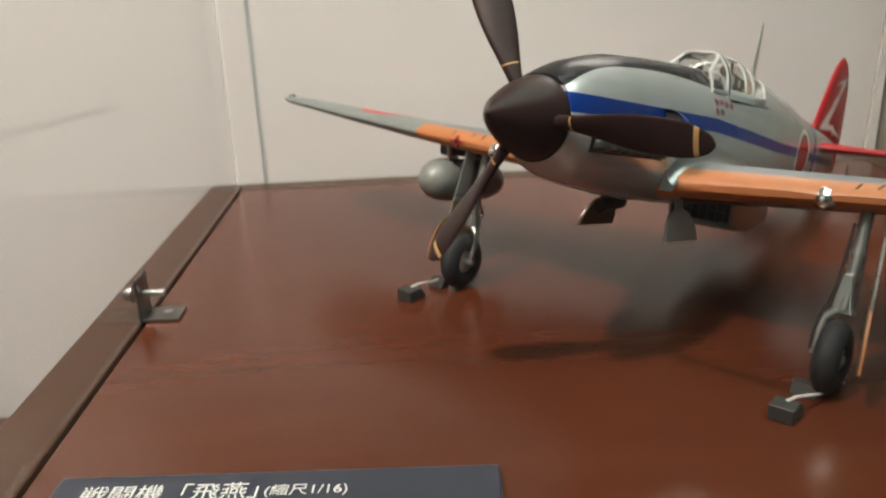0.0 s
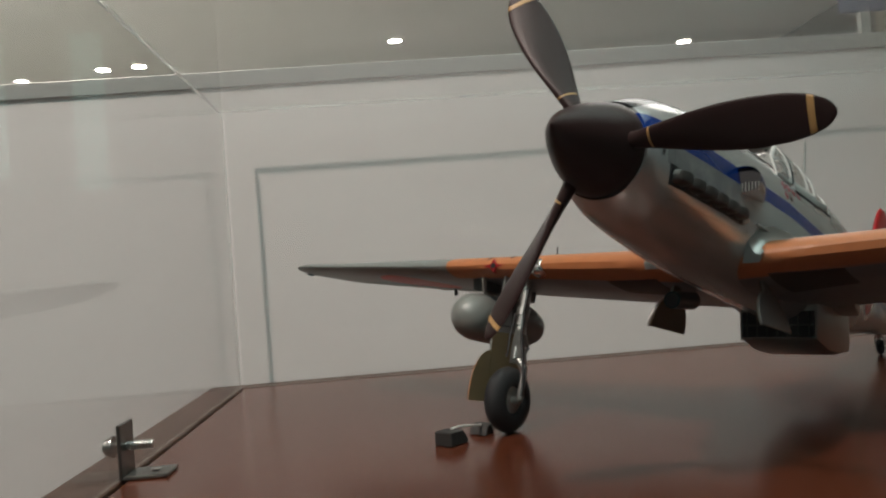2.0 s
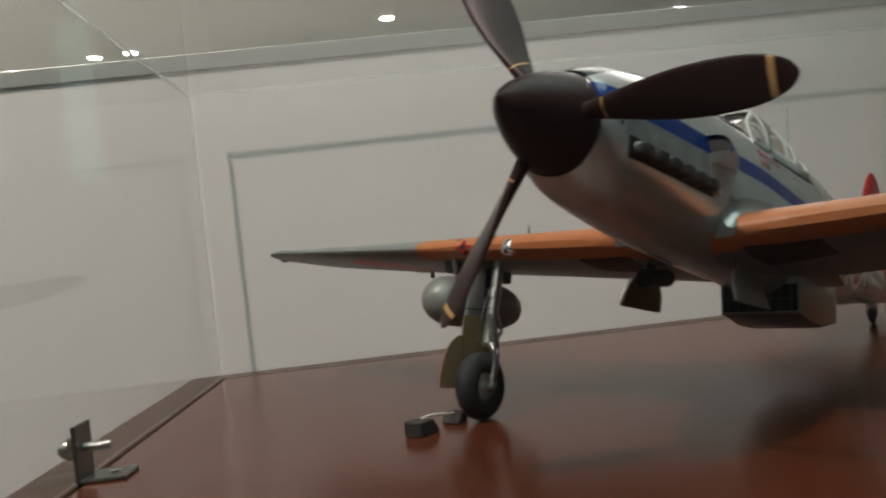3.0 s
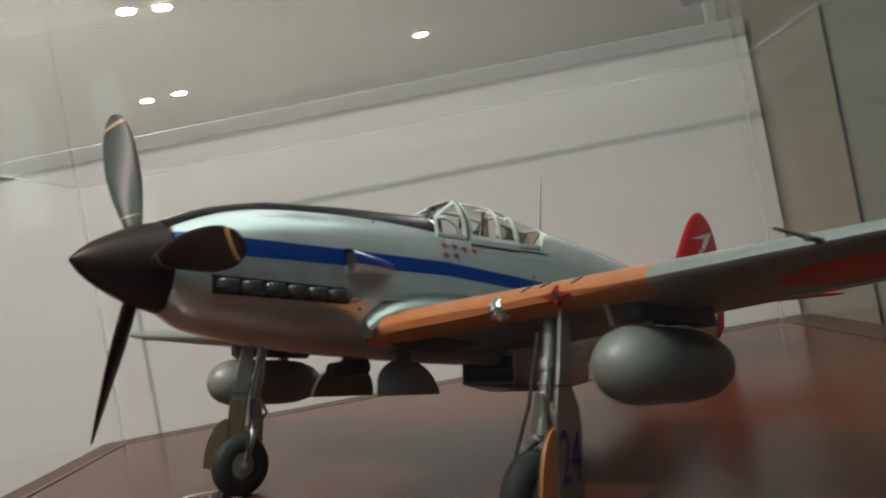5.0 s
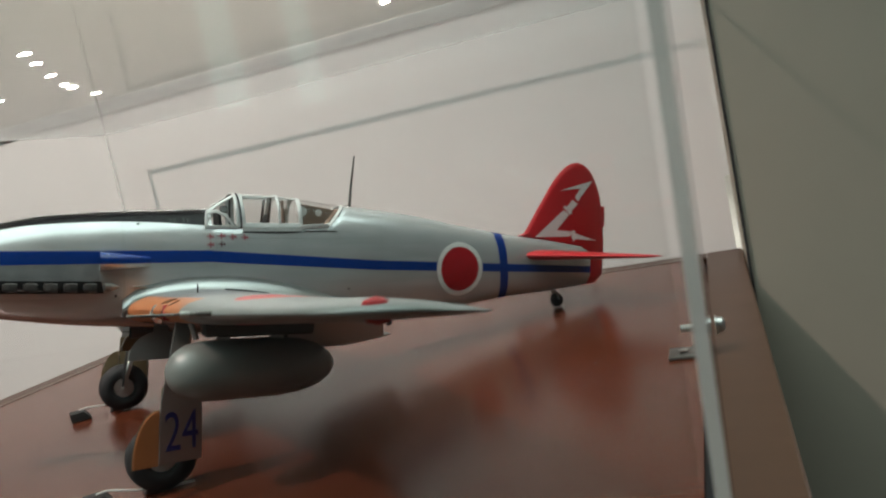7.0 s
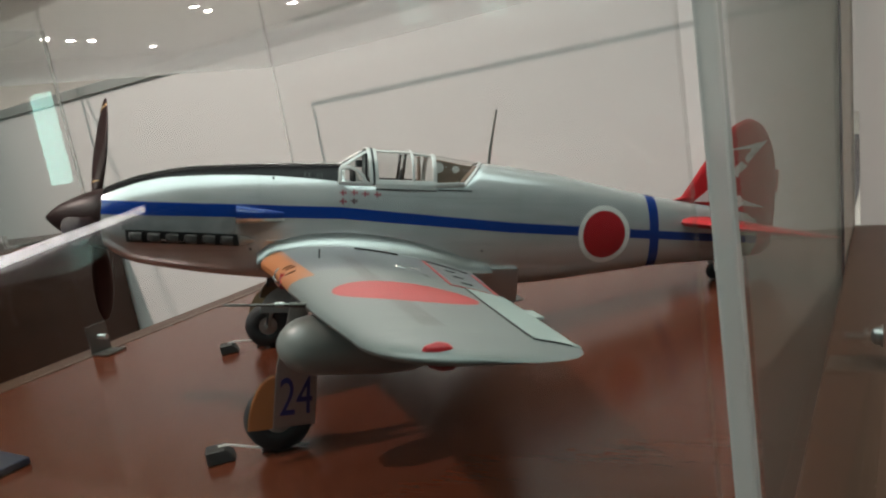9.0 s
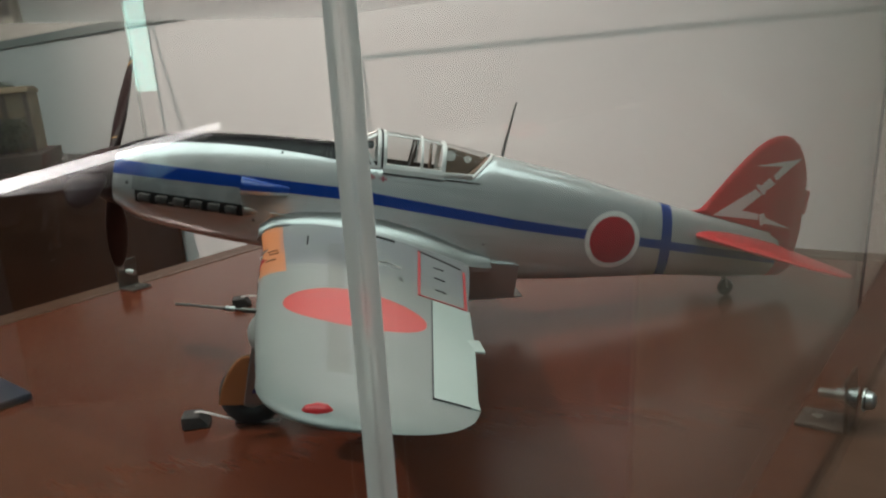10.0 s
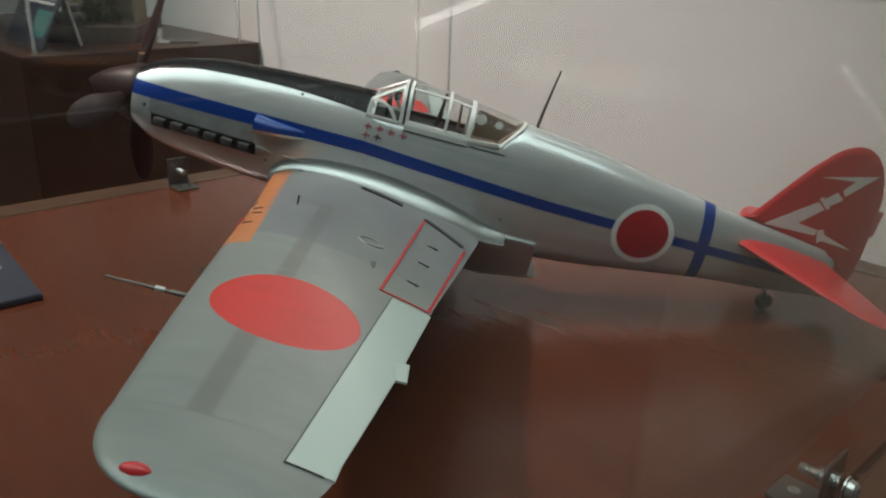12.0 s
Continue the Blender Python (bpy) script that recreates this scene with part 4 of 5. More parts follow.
    leg = part("tailwheel_strut", tube([(0.510, 0, -0.018), (0.5125, 0, -0.0235), (0.5165, 0, -0.0265)], [0.0022, 0.0018, 0.0016], 10), M_METAL, ac, "metal tailwheel strut")
    for s in (-1, 1):
        part("fork_arm", tube([(0.5135, s * 0.0008, -0.0240), (0.5165, s * 0.0036, -0.0265), (0.519, s * 0.0036, -0.0331)], 0.0009, 8), M_METAL, leg)
    prof = []
    for k in range(13):
        a = math.pi * k / 12
        prof.append((-0.0026 * math.cos(a), 0.0037 + 0.0031 * math.sin(a)))
    part("tailwheel", lathe([(-0.0018, 0), (-0.0018, 0.0039), (0.0018, 0.0039), (0.0018, 0)], (0, 1, 0), (0.519, 0, -0.0339), 20), M_METAL, leg)
    part("tyre", lathe(prof, (0, 1, 0), (0.519, 0, -0.0339), 28), M_TYRE, leg, "small black rubber tyre")


def propeller(ac):
    prop = part("spinner", lathe([(-0.0006, 0.0), (-0.0003, 0.0008), (0.001, 0.0024), (0.004, 0.0055), (0.0085, 0.0090), (0.014, 0.0122), (0.020, 0.0153), (0.026, 0.0179), (0.032, 0.0199), (0.0372, 0.0211), (0.0380, 0.0209), (0.0380, 0.0)], (1, 0, 0), (0, 0, 0.0012), 48), M_PROP, ac, "dark brown pointed spinner")
    rows = [(0.010, 0.0034, 0.0034, 62), (0.019, 0.0036, 0.0033, 58), (0.030, 0.0056, 0.0027, 50), (0.045, 0.0082, 0.0022, 42), (0.060, 0.0096, 0.0018, 35), (0.076, 0.0093, 0.0014, 30), (0.0855, 0.0078, 0.0011, 27), (0.0920, 0.0053, 0.0008, 26), (0.0949, 0.0030, 0.0006, 25), (0.0960, 0.0010, 0.0004, 25)]
    for base in (118, -2, 238):
        ang = radians(base)
        radial = Vector((0, -math.cos(ang), math.sin(ang)))
        tang = Vector((0, math.sin(ang), math.cos(ang)))

        def blade_mesh(r0, r1, grow, count=24):
            secs = []
            for r, w, t, twist in smooth_rows(rows, 60 if r1 > 0.5 else 300):
                if r < r0 - 1e-9 or r > r1 + 1e-9:
                    continue
                a = radians(twist)
                along = tang * math.cos(a) - Vector((1, 0, 0)) * math.sin(a)
                thick = tang * math.sin(a) + Vector((1, 0, 0)) * math.cos(a)
                secs.append([Vector((0.0310, 0, 0.0012)) + radial * r + along * (w + grow) * math.cos(q) + thick * (t + grow) * math.sin(q) for q in [2 * math.pi * k / count for k in range(count)]])
                if grow:
                    centre = Vector((0.0310, 0, 0.0012)) + radial * r
                    face = [math.pi + math.pi * k / 12 for k in range(13)]
                    secs[-1] = [centre + along * w * 0.97 * math.cos(q) + thick * t * math.sin(q) + Vector((-grow, 0, 0)) for q in face] + [centre]
            return rings(secs)
        b = part("propeller_blade", blade_mesh(0.0, 1.0, 0.0), M_PROP, prop, "dark brown twisted propeller blade")
        part("yellow_tip_band", blade_mesh(0.0867, 0.0892, 0.00025), M_YELLOW, b, "yellow band near the blade tip")
        part("yellow_root_band", blade_mesh(0.0268, 0.0281, 0.00025), M_YELLOW, b, "thin yellow band near the hub")
    part("spinner_gap", lathe([(0.0, 0.0), (0.0, 0.0205), (0.0016, 0.0205), (0.0016, 0.0)], (1, 0, 0), (0.0378, 0, 0), 40), M_DARK, prop, "dark gap behind the spinner")


def canopy(ac):
    """Framed glazing: windscreen, sliding hood and fixed rear panes, over a dark cockpit."""
    cock = part("cockpit", box((0.2030, -0.0160, 0.0316), (0.2660, 0.0160, 0.0322), 0.0002), M_DARK, ac, "dark cockpit floor", smooth=False)
    part("instrument_panel", slab([(0.2095, 0.0324), (0.2085, 0.0440), (0.2105, 0.0440), (0.2115, 0.0324)], 0.022, bevel=0.0004), M_DARK, cock, "black instrument panel", smooth=False)
    part("gunsight", box((0.2120, -0.0025, 0.0430), (0.2170, 0.0025, 0.0485), 0.0008), M_DARK, cock, "small black gunsight", smooth=False)
    part("seat_back", slab([(0.2440, 0.0324), (0.2475, 0.0430), (0.2490, 0.0430), (0.2465, 0.0324)], 0.013, bevel=0.0006), M_DARK, cock, "dark seat back", smooth=False)
    for s in (-1, 1):
        part("cockpit_frame", slab([(0.2445, 0.0324), (0.2470, 0.0545), (0.2488, 0.0545), (0.2468, 0.0324)], 0.0014, bevel=0.0003), M_COCKPIT, cock, "dark brown upright frame", smooth=False, m=pose(0, s * 0.0105, 0))
    part("headrest_post", slab([(0.2600, 0.0324), (0.2590, 0.0530), (0.2606, 0.0535), (0.2622, 0.0324)], 0.005, bevel=0.0006), M_TAN, cock, "brown headrest post", smooth=False)
    part("rear_deck", slab([(0.2660, 0.0316), (0.2660, 0.0324), (0.2900, 0.0326), (0.2903, 0.0316)], 0.0330), M_TAN, cock, "dull brown rear deck", smooth=False)
    part("rear_slope", slab([(0.2904, 0.0318), (0.2902, 0.0326), (0.3035, 0.0472), (0.3042, 0.0464)], 0.0220), M_TAN, cock, "dull brown rear deck", smooth=False)
    bulk = part("headrest_bulkhead", slab([(0.2722, 0.0324), (0.2722, 0.0505), (0.2745, 0.0510), (0.3020, 0.0465), (0.2905, 0.0330)], 0.0022, bevel=0.0004), M_TAN, cock, "dull brown panel behind the seat, with white discs for openings", smooth=False)
    # solid white discs paint in the bright wall seen through two holes
    for x, z, r in ((0.2755, 0.0450, 0.0040), (0.2890, 0.0440, 0.0028)):
        part("hole_disc", lathe([(-0.0013, 0), (-0.0013, r), (0.0013, r), (0.0013, 0)], (0, 1, 0), (x, 0, z), 24), M_WHITE, cock, "white disc in place of a see-through hole")

    def arch(x, top, w, low, n=16, lean=0.0):
        pts = []
        for k in range(n + 1):
            a = math.pi * k / n
            c, s = math.cos(a), math.sin(a)
            pts.append(Vector((x + lean * s, w * math.copysign(abs(c) ** 0.95, c), low + (top - low) * min(s ** 0.86, 0.86 + 0.05 * s) / 0.91)))
        return pts
    rear = []
    for k in range(17):
        z = 0.0330 + 0.0170 * math.sin(math.pi * k / 16) ** 0.8
        x = 0.2910 + (z - 0.0330) * 0.93
        rear.append(Vector((x, math.copysign(fuse_side(x, z) + 0.0002, 8 - k) if k != 8 else 0.0, z)))
    arches = [arch(0.1975, 0.0448, 0.0190, 0.0316), arch(0.2255, 0.0572, 0.0208, 0.0316, lean=-0.002), arch(0.2525, 0.0567, 0.0210, 0.0314, lean=-0.001), arch(0.2685, 0.0545, 0.0206, 0.0314), rear]
    glassing = bmesh.new()
    grid = [[glassing.verts.new(p) for p in a] for a in arches]
    for a, b in zip(grid, grid[1:]):
        for i in range(len(a) - 1):
            glassing.faces.new((a[i], a[i + 1], b[i + 1], b[i]))
    gl = part("canopy_glazing", glassing, M_CANOPY, ac, "clear canopy glazing")
    gl.visible_shadow = False

    def strip_along(points, wide, thick, across=None):
        """A flat frame strip on the glazing: across is the way of its width, outwards is away from the cockpit's middle."""
        secs = []
        for i, p in enumerate(points):
            run = (points[min(i + 1, len(points) - 1)] - points[max(i - 1, 0)]).normalized()
            out = Vector((0, p.y, p.z - 0.036))
            out = (out - run * out.dot(run)).normalized()
            side = across if across else run.cross(out).normalized()
            secs.append([p + side * (wide / 2 * u) + out * (thick * v) for u, v in ((-1, -0.6), (-1, 0.7), (-0.7, 1), (0.7, 1), (1, 0.7), (1, -0.6))])
        return rings(secs)
    along = Vector((1, 0, 0))
    fore = [p + Vector((-0.0040, 0, 0.0001)) for p in arches[1]]
    part("canopy_bow", strip_along(fore, 0.0026, 0.0007, along), M_FRAME, gl, "silver rear bow of the windscreen")
    part("canopy_gap", strip_along([p + Vector((-0.0018, 0, 0.0001)) for p in arches[1]], 0.0016, 0.0008, along), M_DARK, gl, "dark gap before the sliding hood")
    for i, wide in ((1, 0.0028), (2, 0.0021), (3, 0.0034), (4, 0.0024)):
        part("canopy_bow", strip_along(arches[i], wide, 0.0007, along), M_FRAME, gl, "silver canopy frame bow")
    for s in (0, -1):
        side = 1 if s == 0 else -1
        secs = []
        for k in range(9):
            x = 0.2245 + (0.2692 - 0.2245) * k / 8
            secs.append([(x, side * (fuse_side(x, z) * 0.25 + 0.75 * 0.0212 + d), z) for z, d in ((0.0288, 0.0006), (0.0320, 0.0010), (0.0348, 0.0005), (0.0352, -0.0012), (0.0288, -0.0012))])
        part("hood_side_panel", rings(secs), M_FRAME, gl, "silver side panel of the hood", smooth=False)
        gap = [(x, side * (fuse_side(x, 0.0281) + 0.0003), 0.0281) for x in (0.2245, 0.235, 0.247, 0.258, 0.2692)]
        part("hood_gap", tube(gap, 0.0006, 6), M_BLACKP, gl, "dark gap under the hood")
        part("glazing_sill", strip_along([arches[3][s] + Vector((0, 0, 0.0006)), arches[4][s] + Vector((0, 0, 0.0004))], 0.0034, 0.0009), M_FRAME, gl, "silver sill of the glazing")
        sill = [(x, side * (fuse_side(x, 0.0318) + 0.0004), 0.0318) for x in (0.1975, 0.205, 0.213, 0.2215)]
        part("glazing_sill", strip_along([Vector(p) for p in sill], 0.0026, 0.0006), M_FRAME, gl, "silver sill of the glazing")
        part("cockpit_sill", box((0.2245, side * 0.0165 - 0.0008, 0.0322), (0.2665, side * 0.0165 + 0.0008, 0.0352), 0.0004), M_COCKPIT, cock, "dark brown cockpit side wall", smooth=False)
    for j in (5, 11):
        part("roof_bar", strip_along([a[j] for a in arches[1:4]], 0.0018, 0.0006), M_FRAME, gl, "silver lengthwise canopy bar")
        part("windscreen_bar", strip_along([Vector((0.1995, 0.0165 if j == 5 else -0.0165, 0.0428)), (Vector((0.1995, 0.0165 if j == 5 else -0.0165, 0.0428)) + fore[j]) / 2 + Vector((0, 0, 0.0003)), fore[j]], 0.0024, 0.0007), M_FRAME, gl, "silver sloping windscreen bar")
    for s in (-1, 1):
        post = [Vector((0.1985, s * 0.0200, 0.0315)), Vector((0.1988, s * 0.0188, 0.0375)), Vector((0.1995, s * 0.0166, 0.0430))]
        part("windscreen_post", strip_along(post, 0.0024, 0.0007), M_FRAME, gl, "short silver windscreen post")
        pts = [Vector(p) for p in ((0.2000, s * 0.0172, 0.0425), (0.2060, s * 0.0186, 0.0432), (0.2115, s * 0.0198, 0.0408), (0.2155, s * 0.0206, 0.0365), (0.2180, s * 0.0210, 0.0318))]
        part("windscreen_bar", strip_along(pts, 0.0022, 0.0008), M_FRAME, gl, "curved silver bar of the quarter window")
        part("hood_track", tube([(0.271, s * (fuse_side(0.271, 0.0288) + 0.0001), 0.0288), (0.297, s * (fuse_side(0.297, 0.0288) + 0.0001), 0.0288)], 0.0006, 6), M_BLACKP, gl, "thin black slot for the hood")


def exhausts(ac):
    for s in (-1, 1):
        z0, z1 = -0.0080, -0.0098
        # raised dark patch paints the shade of the recess behind the stubs
        tr = part("exhaust_recess", side_patch([(0.0540, z0 + 0.0042), (0.1275, z1 + 0.0040), (0.1290, z1 - 0.0042), (0.0550, z0 - 0.0044)], 0.0008, s), M_DARK, ac, "dark raised patch for the shaded exhaust recess")
        for k in range(6):
            x = 0.0565 + 0.0119 * k
            z = z0 + (z1 - z0) * (k + 0.3) / 5.6
            y = fuse_side(x + 0.005, z)
            secs = []
            for f, out, h in ((0.0, 0.0012, 0.0018), (0.0016, 0.0036, 0.0028), (0.0050, 0.0050, 0.0031), (0.0086, 0.0054, 0.0029)):
                c = (x + f, y, z - 0.04 * f)
                secs.append([(c[0], s * (y - 0.002 + (out + 0.002) * v), c[2] + h * u) for u, v in ((-1, 0), (-1, 0.72), (-0.8, 0.95), (-0.4, 1), (0.4, 1), (0.8, 0.95), (1, 0.72), (1, 0))])
            part("exhaust_stub", rings(secs), M_EXH, tr, "dark metal exhaust stub")
            part("outlet", box((x + 0.0085, min(s * (y + 0.0004), s * (y + 0.0046)), z - 0.0026), (x + 0.0088, max(s * (y + 0.0004), s * (y + 0.0046)), z + 0.0019)), M_DARK, tr, smooth=False)
        part("exhaust_fairing", lathe([(0, 0), (0.001, 0.0032), (0.005, 0.0030), (0.012, 0)], (1, 0, 0), (0.1285, s * (fuse_side(0.13, z1) - 0.0002), z1), 16, squash=0.7), M_SILVER, ac)
        part("cowl_hole", lathe([(0, 0), (0.0004, 0.0012), (0.0006, 0)], (0, s, 0), (0.0487, s * fuse_side(0.0487, 0.0006), 0.0006), 12), M_BLACKP, ac)
    # air scoop on the port cowl
    def scoop_ring(f, shrink):
        x = 0.1265 + 0.034 * f
        h = (0.0112 * (1 - f ** 1.3) ** 0.8 + 0.0002) * shrink
        zc, half = 0.0083 - 0.001 * f, 0.0066 * (1 - 0.5 * f) * shrink
        ring = []
        for k in range(17):
            a = math.pi * (k / 16 - 0.5)
            z = zc + half * math.copysign(abs(math.sin(a)) ** 0.8, math.sin(a))
            ring.append((x, -(fuse_side(x, z) - 0.0006 + h * math.cos(a) ** 0.6), z))
        ring.append((x, -(fuse_side(x, zc) - 0.003), zc + half * 0.9))
        ring.append((x, -(fuse_side(x, zc) - 0.003), zc - half * 0.9))
        return ring
    sc = part("air_scoop", rings([scoop_ring(f, 1.0) for f in (0.0, 0.04, 0.15, 0.3, 0.5, 0.75, 1.0)], caps=False), M_FUSE, ac, "blue and silver air scoop on the cowling side")
    part("scoop_mouth", rings([scoop_ring(0.06, 0.97), scoop_ring(0.08, 0.97)]), M_DARK, sc, "dark scoop mouth", smooth=False)
    y = fuse_side(0.1275, 0.006)
    bm = bmesh.new()
    for k in range(6):
        tube([(0.1282, -(y + 0.0016 * k + 0.0008), 0.0024), (0.1282, -(y + 0.0016 * k + 0.0008), 0.0070)], 0.00025, 6, bm)
    part("scoop_grille", bm, M_METAL, sc)
    # thin pipe above the front of the wing root
    for s in (-1, 1):
        part("side_pipe", tube([(x, s * (fuse_side(x, -0.0100) + 0.0006), -0.0098 - 0.03 * (x - 0.1474)) for x in (0.1474, 0.1535, 0.1597, 0.1658)], 0.0007, 8), M_METAL, ac, "thin bright pipe on the fuselage side")
        part("side_hole", lathe([(0, 0), (0.0004, 0.0010), (0.0006, 0)], (0, s, 0), (0.1366, s * fuse_side(0.1366, -0.016), -0.016), 12), M_BLACKP, ac)


def belly(ac):
    # radiator bath under the fuselage; a dark panel paints its shaded front opening
    secs = []
    for x, w, zb in ((0.2585, 0.0232, -0.0560), (0.2598, 0.0236, -0.0570), (0.282, 0.0240, -0.0610), (0.305, 0.0234, -0.0610), (0.330, 0.0216, -0.0575), (0.3365, 0.0212, -0.0565)):
        zt = -0.030
        secs.append([(x, -w, zt), (x, -w, zb + 0.004), (x, -w + 0.0012, zb + 0.0012), (x, -w + 0.004, zb), (x, w - 0.004, zb), (x, w - 0.0012, zb + 0.0012), (x, w, zb + 0.004), (x, w, zt)])
    rad = part("radiator_bath", rings(secs), M_SILVER, ac, "silver ventral radiator housing")
    part("radiator_mouth", box((0.2576, -0.0218, -0.0545), (0.2590, 0.0218, -0.0385), 0.0006), M_DARK, rad, "dark panel for the shaded radiator intake", smooth=False)
    lip = bmesh.new()
    tube([(0.2584, -0.0227, -0.040), (0.2584, -0.0227, -0.0552), (0.2584, 0.0227, -0.0552), (0.2584, 0.0227, -0.040)], 0.0009, 8, lip)
    part("intake_lip", lip, M_METAL, rad, "bright metal intake lip")
    bm = bmesh.new()
    for k in range(7):
        yy = -0.0186 + 0.0062 * k
        box((0.2570, yy - 0.0003, -0.054), (0.2578, yy + 0.0003, -0.039), 0, bm)
    box((0.2569, -0.0212, -0.0475), (0.2577, 0.0212, -0.0467), 0, bm)
    part("radiator_grille", bm, M_EXH, rad, "dark grille bars", smooth=False)
    part("exit_flap", slab([(0.3350, -0.0560), (0.3440, -0.0548), (0.3443, -0.0536), (0.3350, -0.0545)], 0.038, bevel=0.0003), M_BRACKET, rad, smooth=False)
    # inner gear doors hanging under the wing root, and the small intake beside them
    for s in (-1, 1):
        door = [(0.171, -0.034), (0.170, -0.0435)] + [(0.175 - 0.0222 * math.cos(a), -0.0615 + 0.0200 * math.sin(a)) for a in [math.pi * (0.42 - 0.42 * k / 8) for k in range(9)]] + [(0.175 + 0.0222 * math.cos(a), -0.0615 + 0.0200 * math.sin(a)) for a in [math.pi * 0.42 * k / 8 for k in range(9)]] + [(0.180, -0.0435), (0.179, -0.034)]
        d = part("inner_gear_door", slab(door, 0.0012, bevel=0.0003), M_SILVER, ac, "silver rounded inner gear door", smooth=False, m=Matrix.Translation((-0.009, s * 0.0245, -0.0385)) @ pose(0, 0, 0, s * 14, 0, 0) @ Matrix.Translation((0, 0, 0.0385)))
        part("door_lining", slab([(x * 0.96 + 0.007, z * 0.96 - 0.002) for x, z in door], 0.0004), M_OLIVE, d, "olive inner face of the door", smooth=False, m=pose(0, -s * 0.0010, 0))
        # dark skin on the closed wing paints the shade of the wheel well
        part("wheel_well", wing_patch([(0.1535, s * 0.030), (0.194, s * 0.030), (0.189, s * 0.064), (0.1600, s * 0.064)], 0.0005, upper=False), M_COCKPIT, ac, "flat dark patch for the shaded wheel well")
    part("belly_intake", tube([(0.1500, 0.0190, -0.0465), (0.174, 0.0185, -0.0435)], [0.0046, 0.0050], 20), M_EXH, ac, "small round oil cooler intake")
    part("belly_intake_mouth", lathe([(0, 0), (0, 0.0036), (0.0006, 0.0036), (0.0006, 0)], (1, 0, 0), (0.1496, 0.0190, -0.0465), 20), M_DARK, ac)
    ring = [(0.1497, 0.0190 + 0.0042 * math.cos(q), -0.0465 + 0.0042 * math.sin(q)) for q in [2 * math.pi * k / 24 for k in range(25)]]
    part("intake_ring", tube(ring, 0.0005, 6), M_BLUELAMP, ac, "thin bluish ring round the intake")


def markings(ac):
    """Seven small red crosses with wings below the cockpit."""
    for x, z, col in ((0.2005, 0.0250, 0), (0.2086, 0.0253, 0), (0.2166, 0.0246, 0), (0.2253, 0.0243, 0), (0.2005, 0.0190, 0), (0.2084, 0.0193, 1)):
        bm = bmesh.new()
        side_patch([(x - 0.0024, z + 0.0004), (x + 0.0026, z + 0.0004), (x + 0.0026, z - 0.0004), (x - 0.0024, z - 0.0004)], 0.0003, -1, bm)
        side_patch([(x - 0.0005, z + 0.0022), (x + 0.0005, z + 0.0022), (x + 0.0005, z - 0.0022), (x - 0.0005, z - 0.0022)], 0.00035, -1, bm)
        side_patch([(x + 0.0018, z + 0.0011), (x + 0.0025, z + 0.0011), (x + 0.0025, z - 0.0011), (x + 0.0018, z - 0.0011)], 0.00035, -1, bm)
        part("tally_mark", bm, M_TALLY if not col else M_REDBLACK, ac, "small red aircraft-shaped tally mark", smooth=False)
    bm = bmesh.new()
    for x in (0.1735, 0.1765, 0.1825, 0.1855):
        side_patch([(x, 0.0382), (x + 0.0009, 0.0382), (x + 0.0009, 0.0352), (x, 0.0352)], 0.0003, -1, bm)
    part("cowl_slot", bm, M_DARK, ac, "dark slots in the upper cowling", smooth=False)
    part("cowl_stud", lathe([(0, 0), (0, 0.0012), (0.0005, 0)], (0, -1, 0), (0.152, -fuse_side(0.152, 0.0335), 0.0335), 10), M_DARK, ac)
    part("lift_hole", lathe([(0, 0), (0, 0.0009), (0.0004, 0)], (0, -1, 0), (0.306, -fuse_side(0.306, -0.016) - 0.0001, -0.016), 10), M_BLACKP, ac)


def mast(ac):
    m = part("antenna_mast", tube([(0.3148, 0, 0.044), (0.3165, 0, 0.063), (0.3188, 0, 0.083), (0.3198, 0, 0.0912)], [0.0015, 0.0012, 0.0008, 0.0008], 10), M_METAL, ac, "thin grey antenna mast")
    part("mast_foot", lathe([(0, 0), (0, 0.0032), (0.0012, 0.0024), (0.0016, 0)], (0, 0, 1), (0.3148, 0, 0.0455), 14), M_SILVER, m)


aircraft()


# ---- chocks ----
def chock_pair(m, cord):
    ob = thing("wheel_chock", "pair of dark grey wheel chocks joined by a white cord", "wheel chock", m, "wheel chocks")
    def wedge(x0, x1, x2, h, w):
        return slab([(x0, 0.0002), (x2, 0.0002), (x2 - (x2 - x1) * 0.15, h * 0.35), (x1, h), (x0, h)], w, bevel=0.0006)
    part("front_block", wedge(-0.050, -0.0385, -0.0335, 0.0085, 0.013), M_CHOCK, ob, smooth=False)
    part("wheel_block", slab([(-0.0185, 0.0002), (-0.0085, 0.0002), (-0.0100, 0.0070), (-0.0150, 0.0058)], 0.013, bevel=0.0006), M_CHOCK, ob, smooth=False)
    part("cord", tube(cord, 0.0008, 8), M_ROPE, ob, "white cord")
    return ob


chock_pair(pose(0.0063, 0.1408, 0), [(-0.042, 0.0, 0.0088), (-0.036, -0.0012, 0.0094), (-0.028, -0.0020, 0.0084), (-0.020, -0.0022, 0.0068), (-0.015, -0.0010, 0.0062)])
chock_pair(pose(0.0069, -0.1191, 0), [(-0.042, 0.0, 0.0088), (-0.037, -0.003, 0.0098), (-0.030, -0.006, 0.0085), (-0.020, -0.0085, 0.0055), (-0.008, -0.0115, 0.0030), (0.010, -0.0125, 0.0012)])


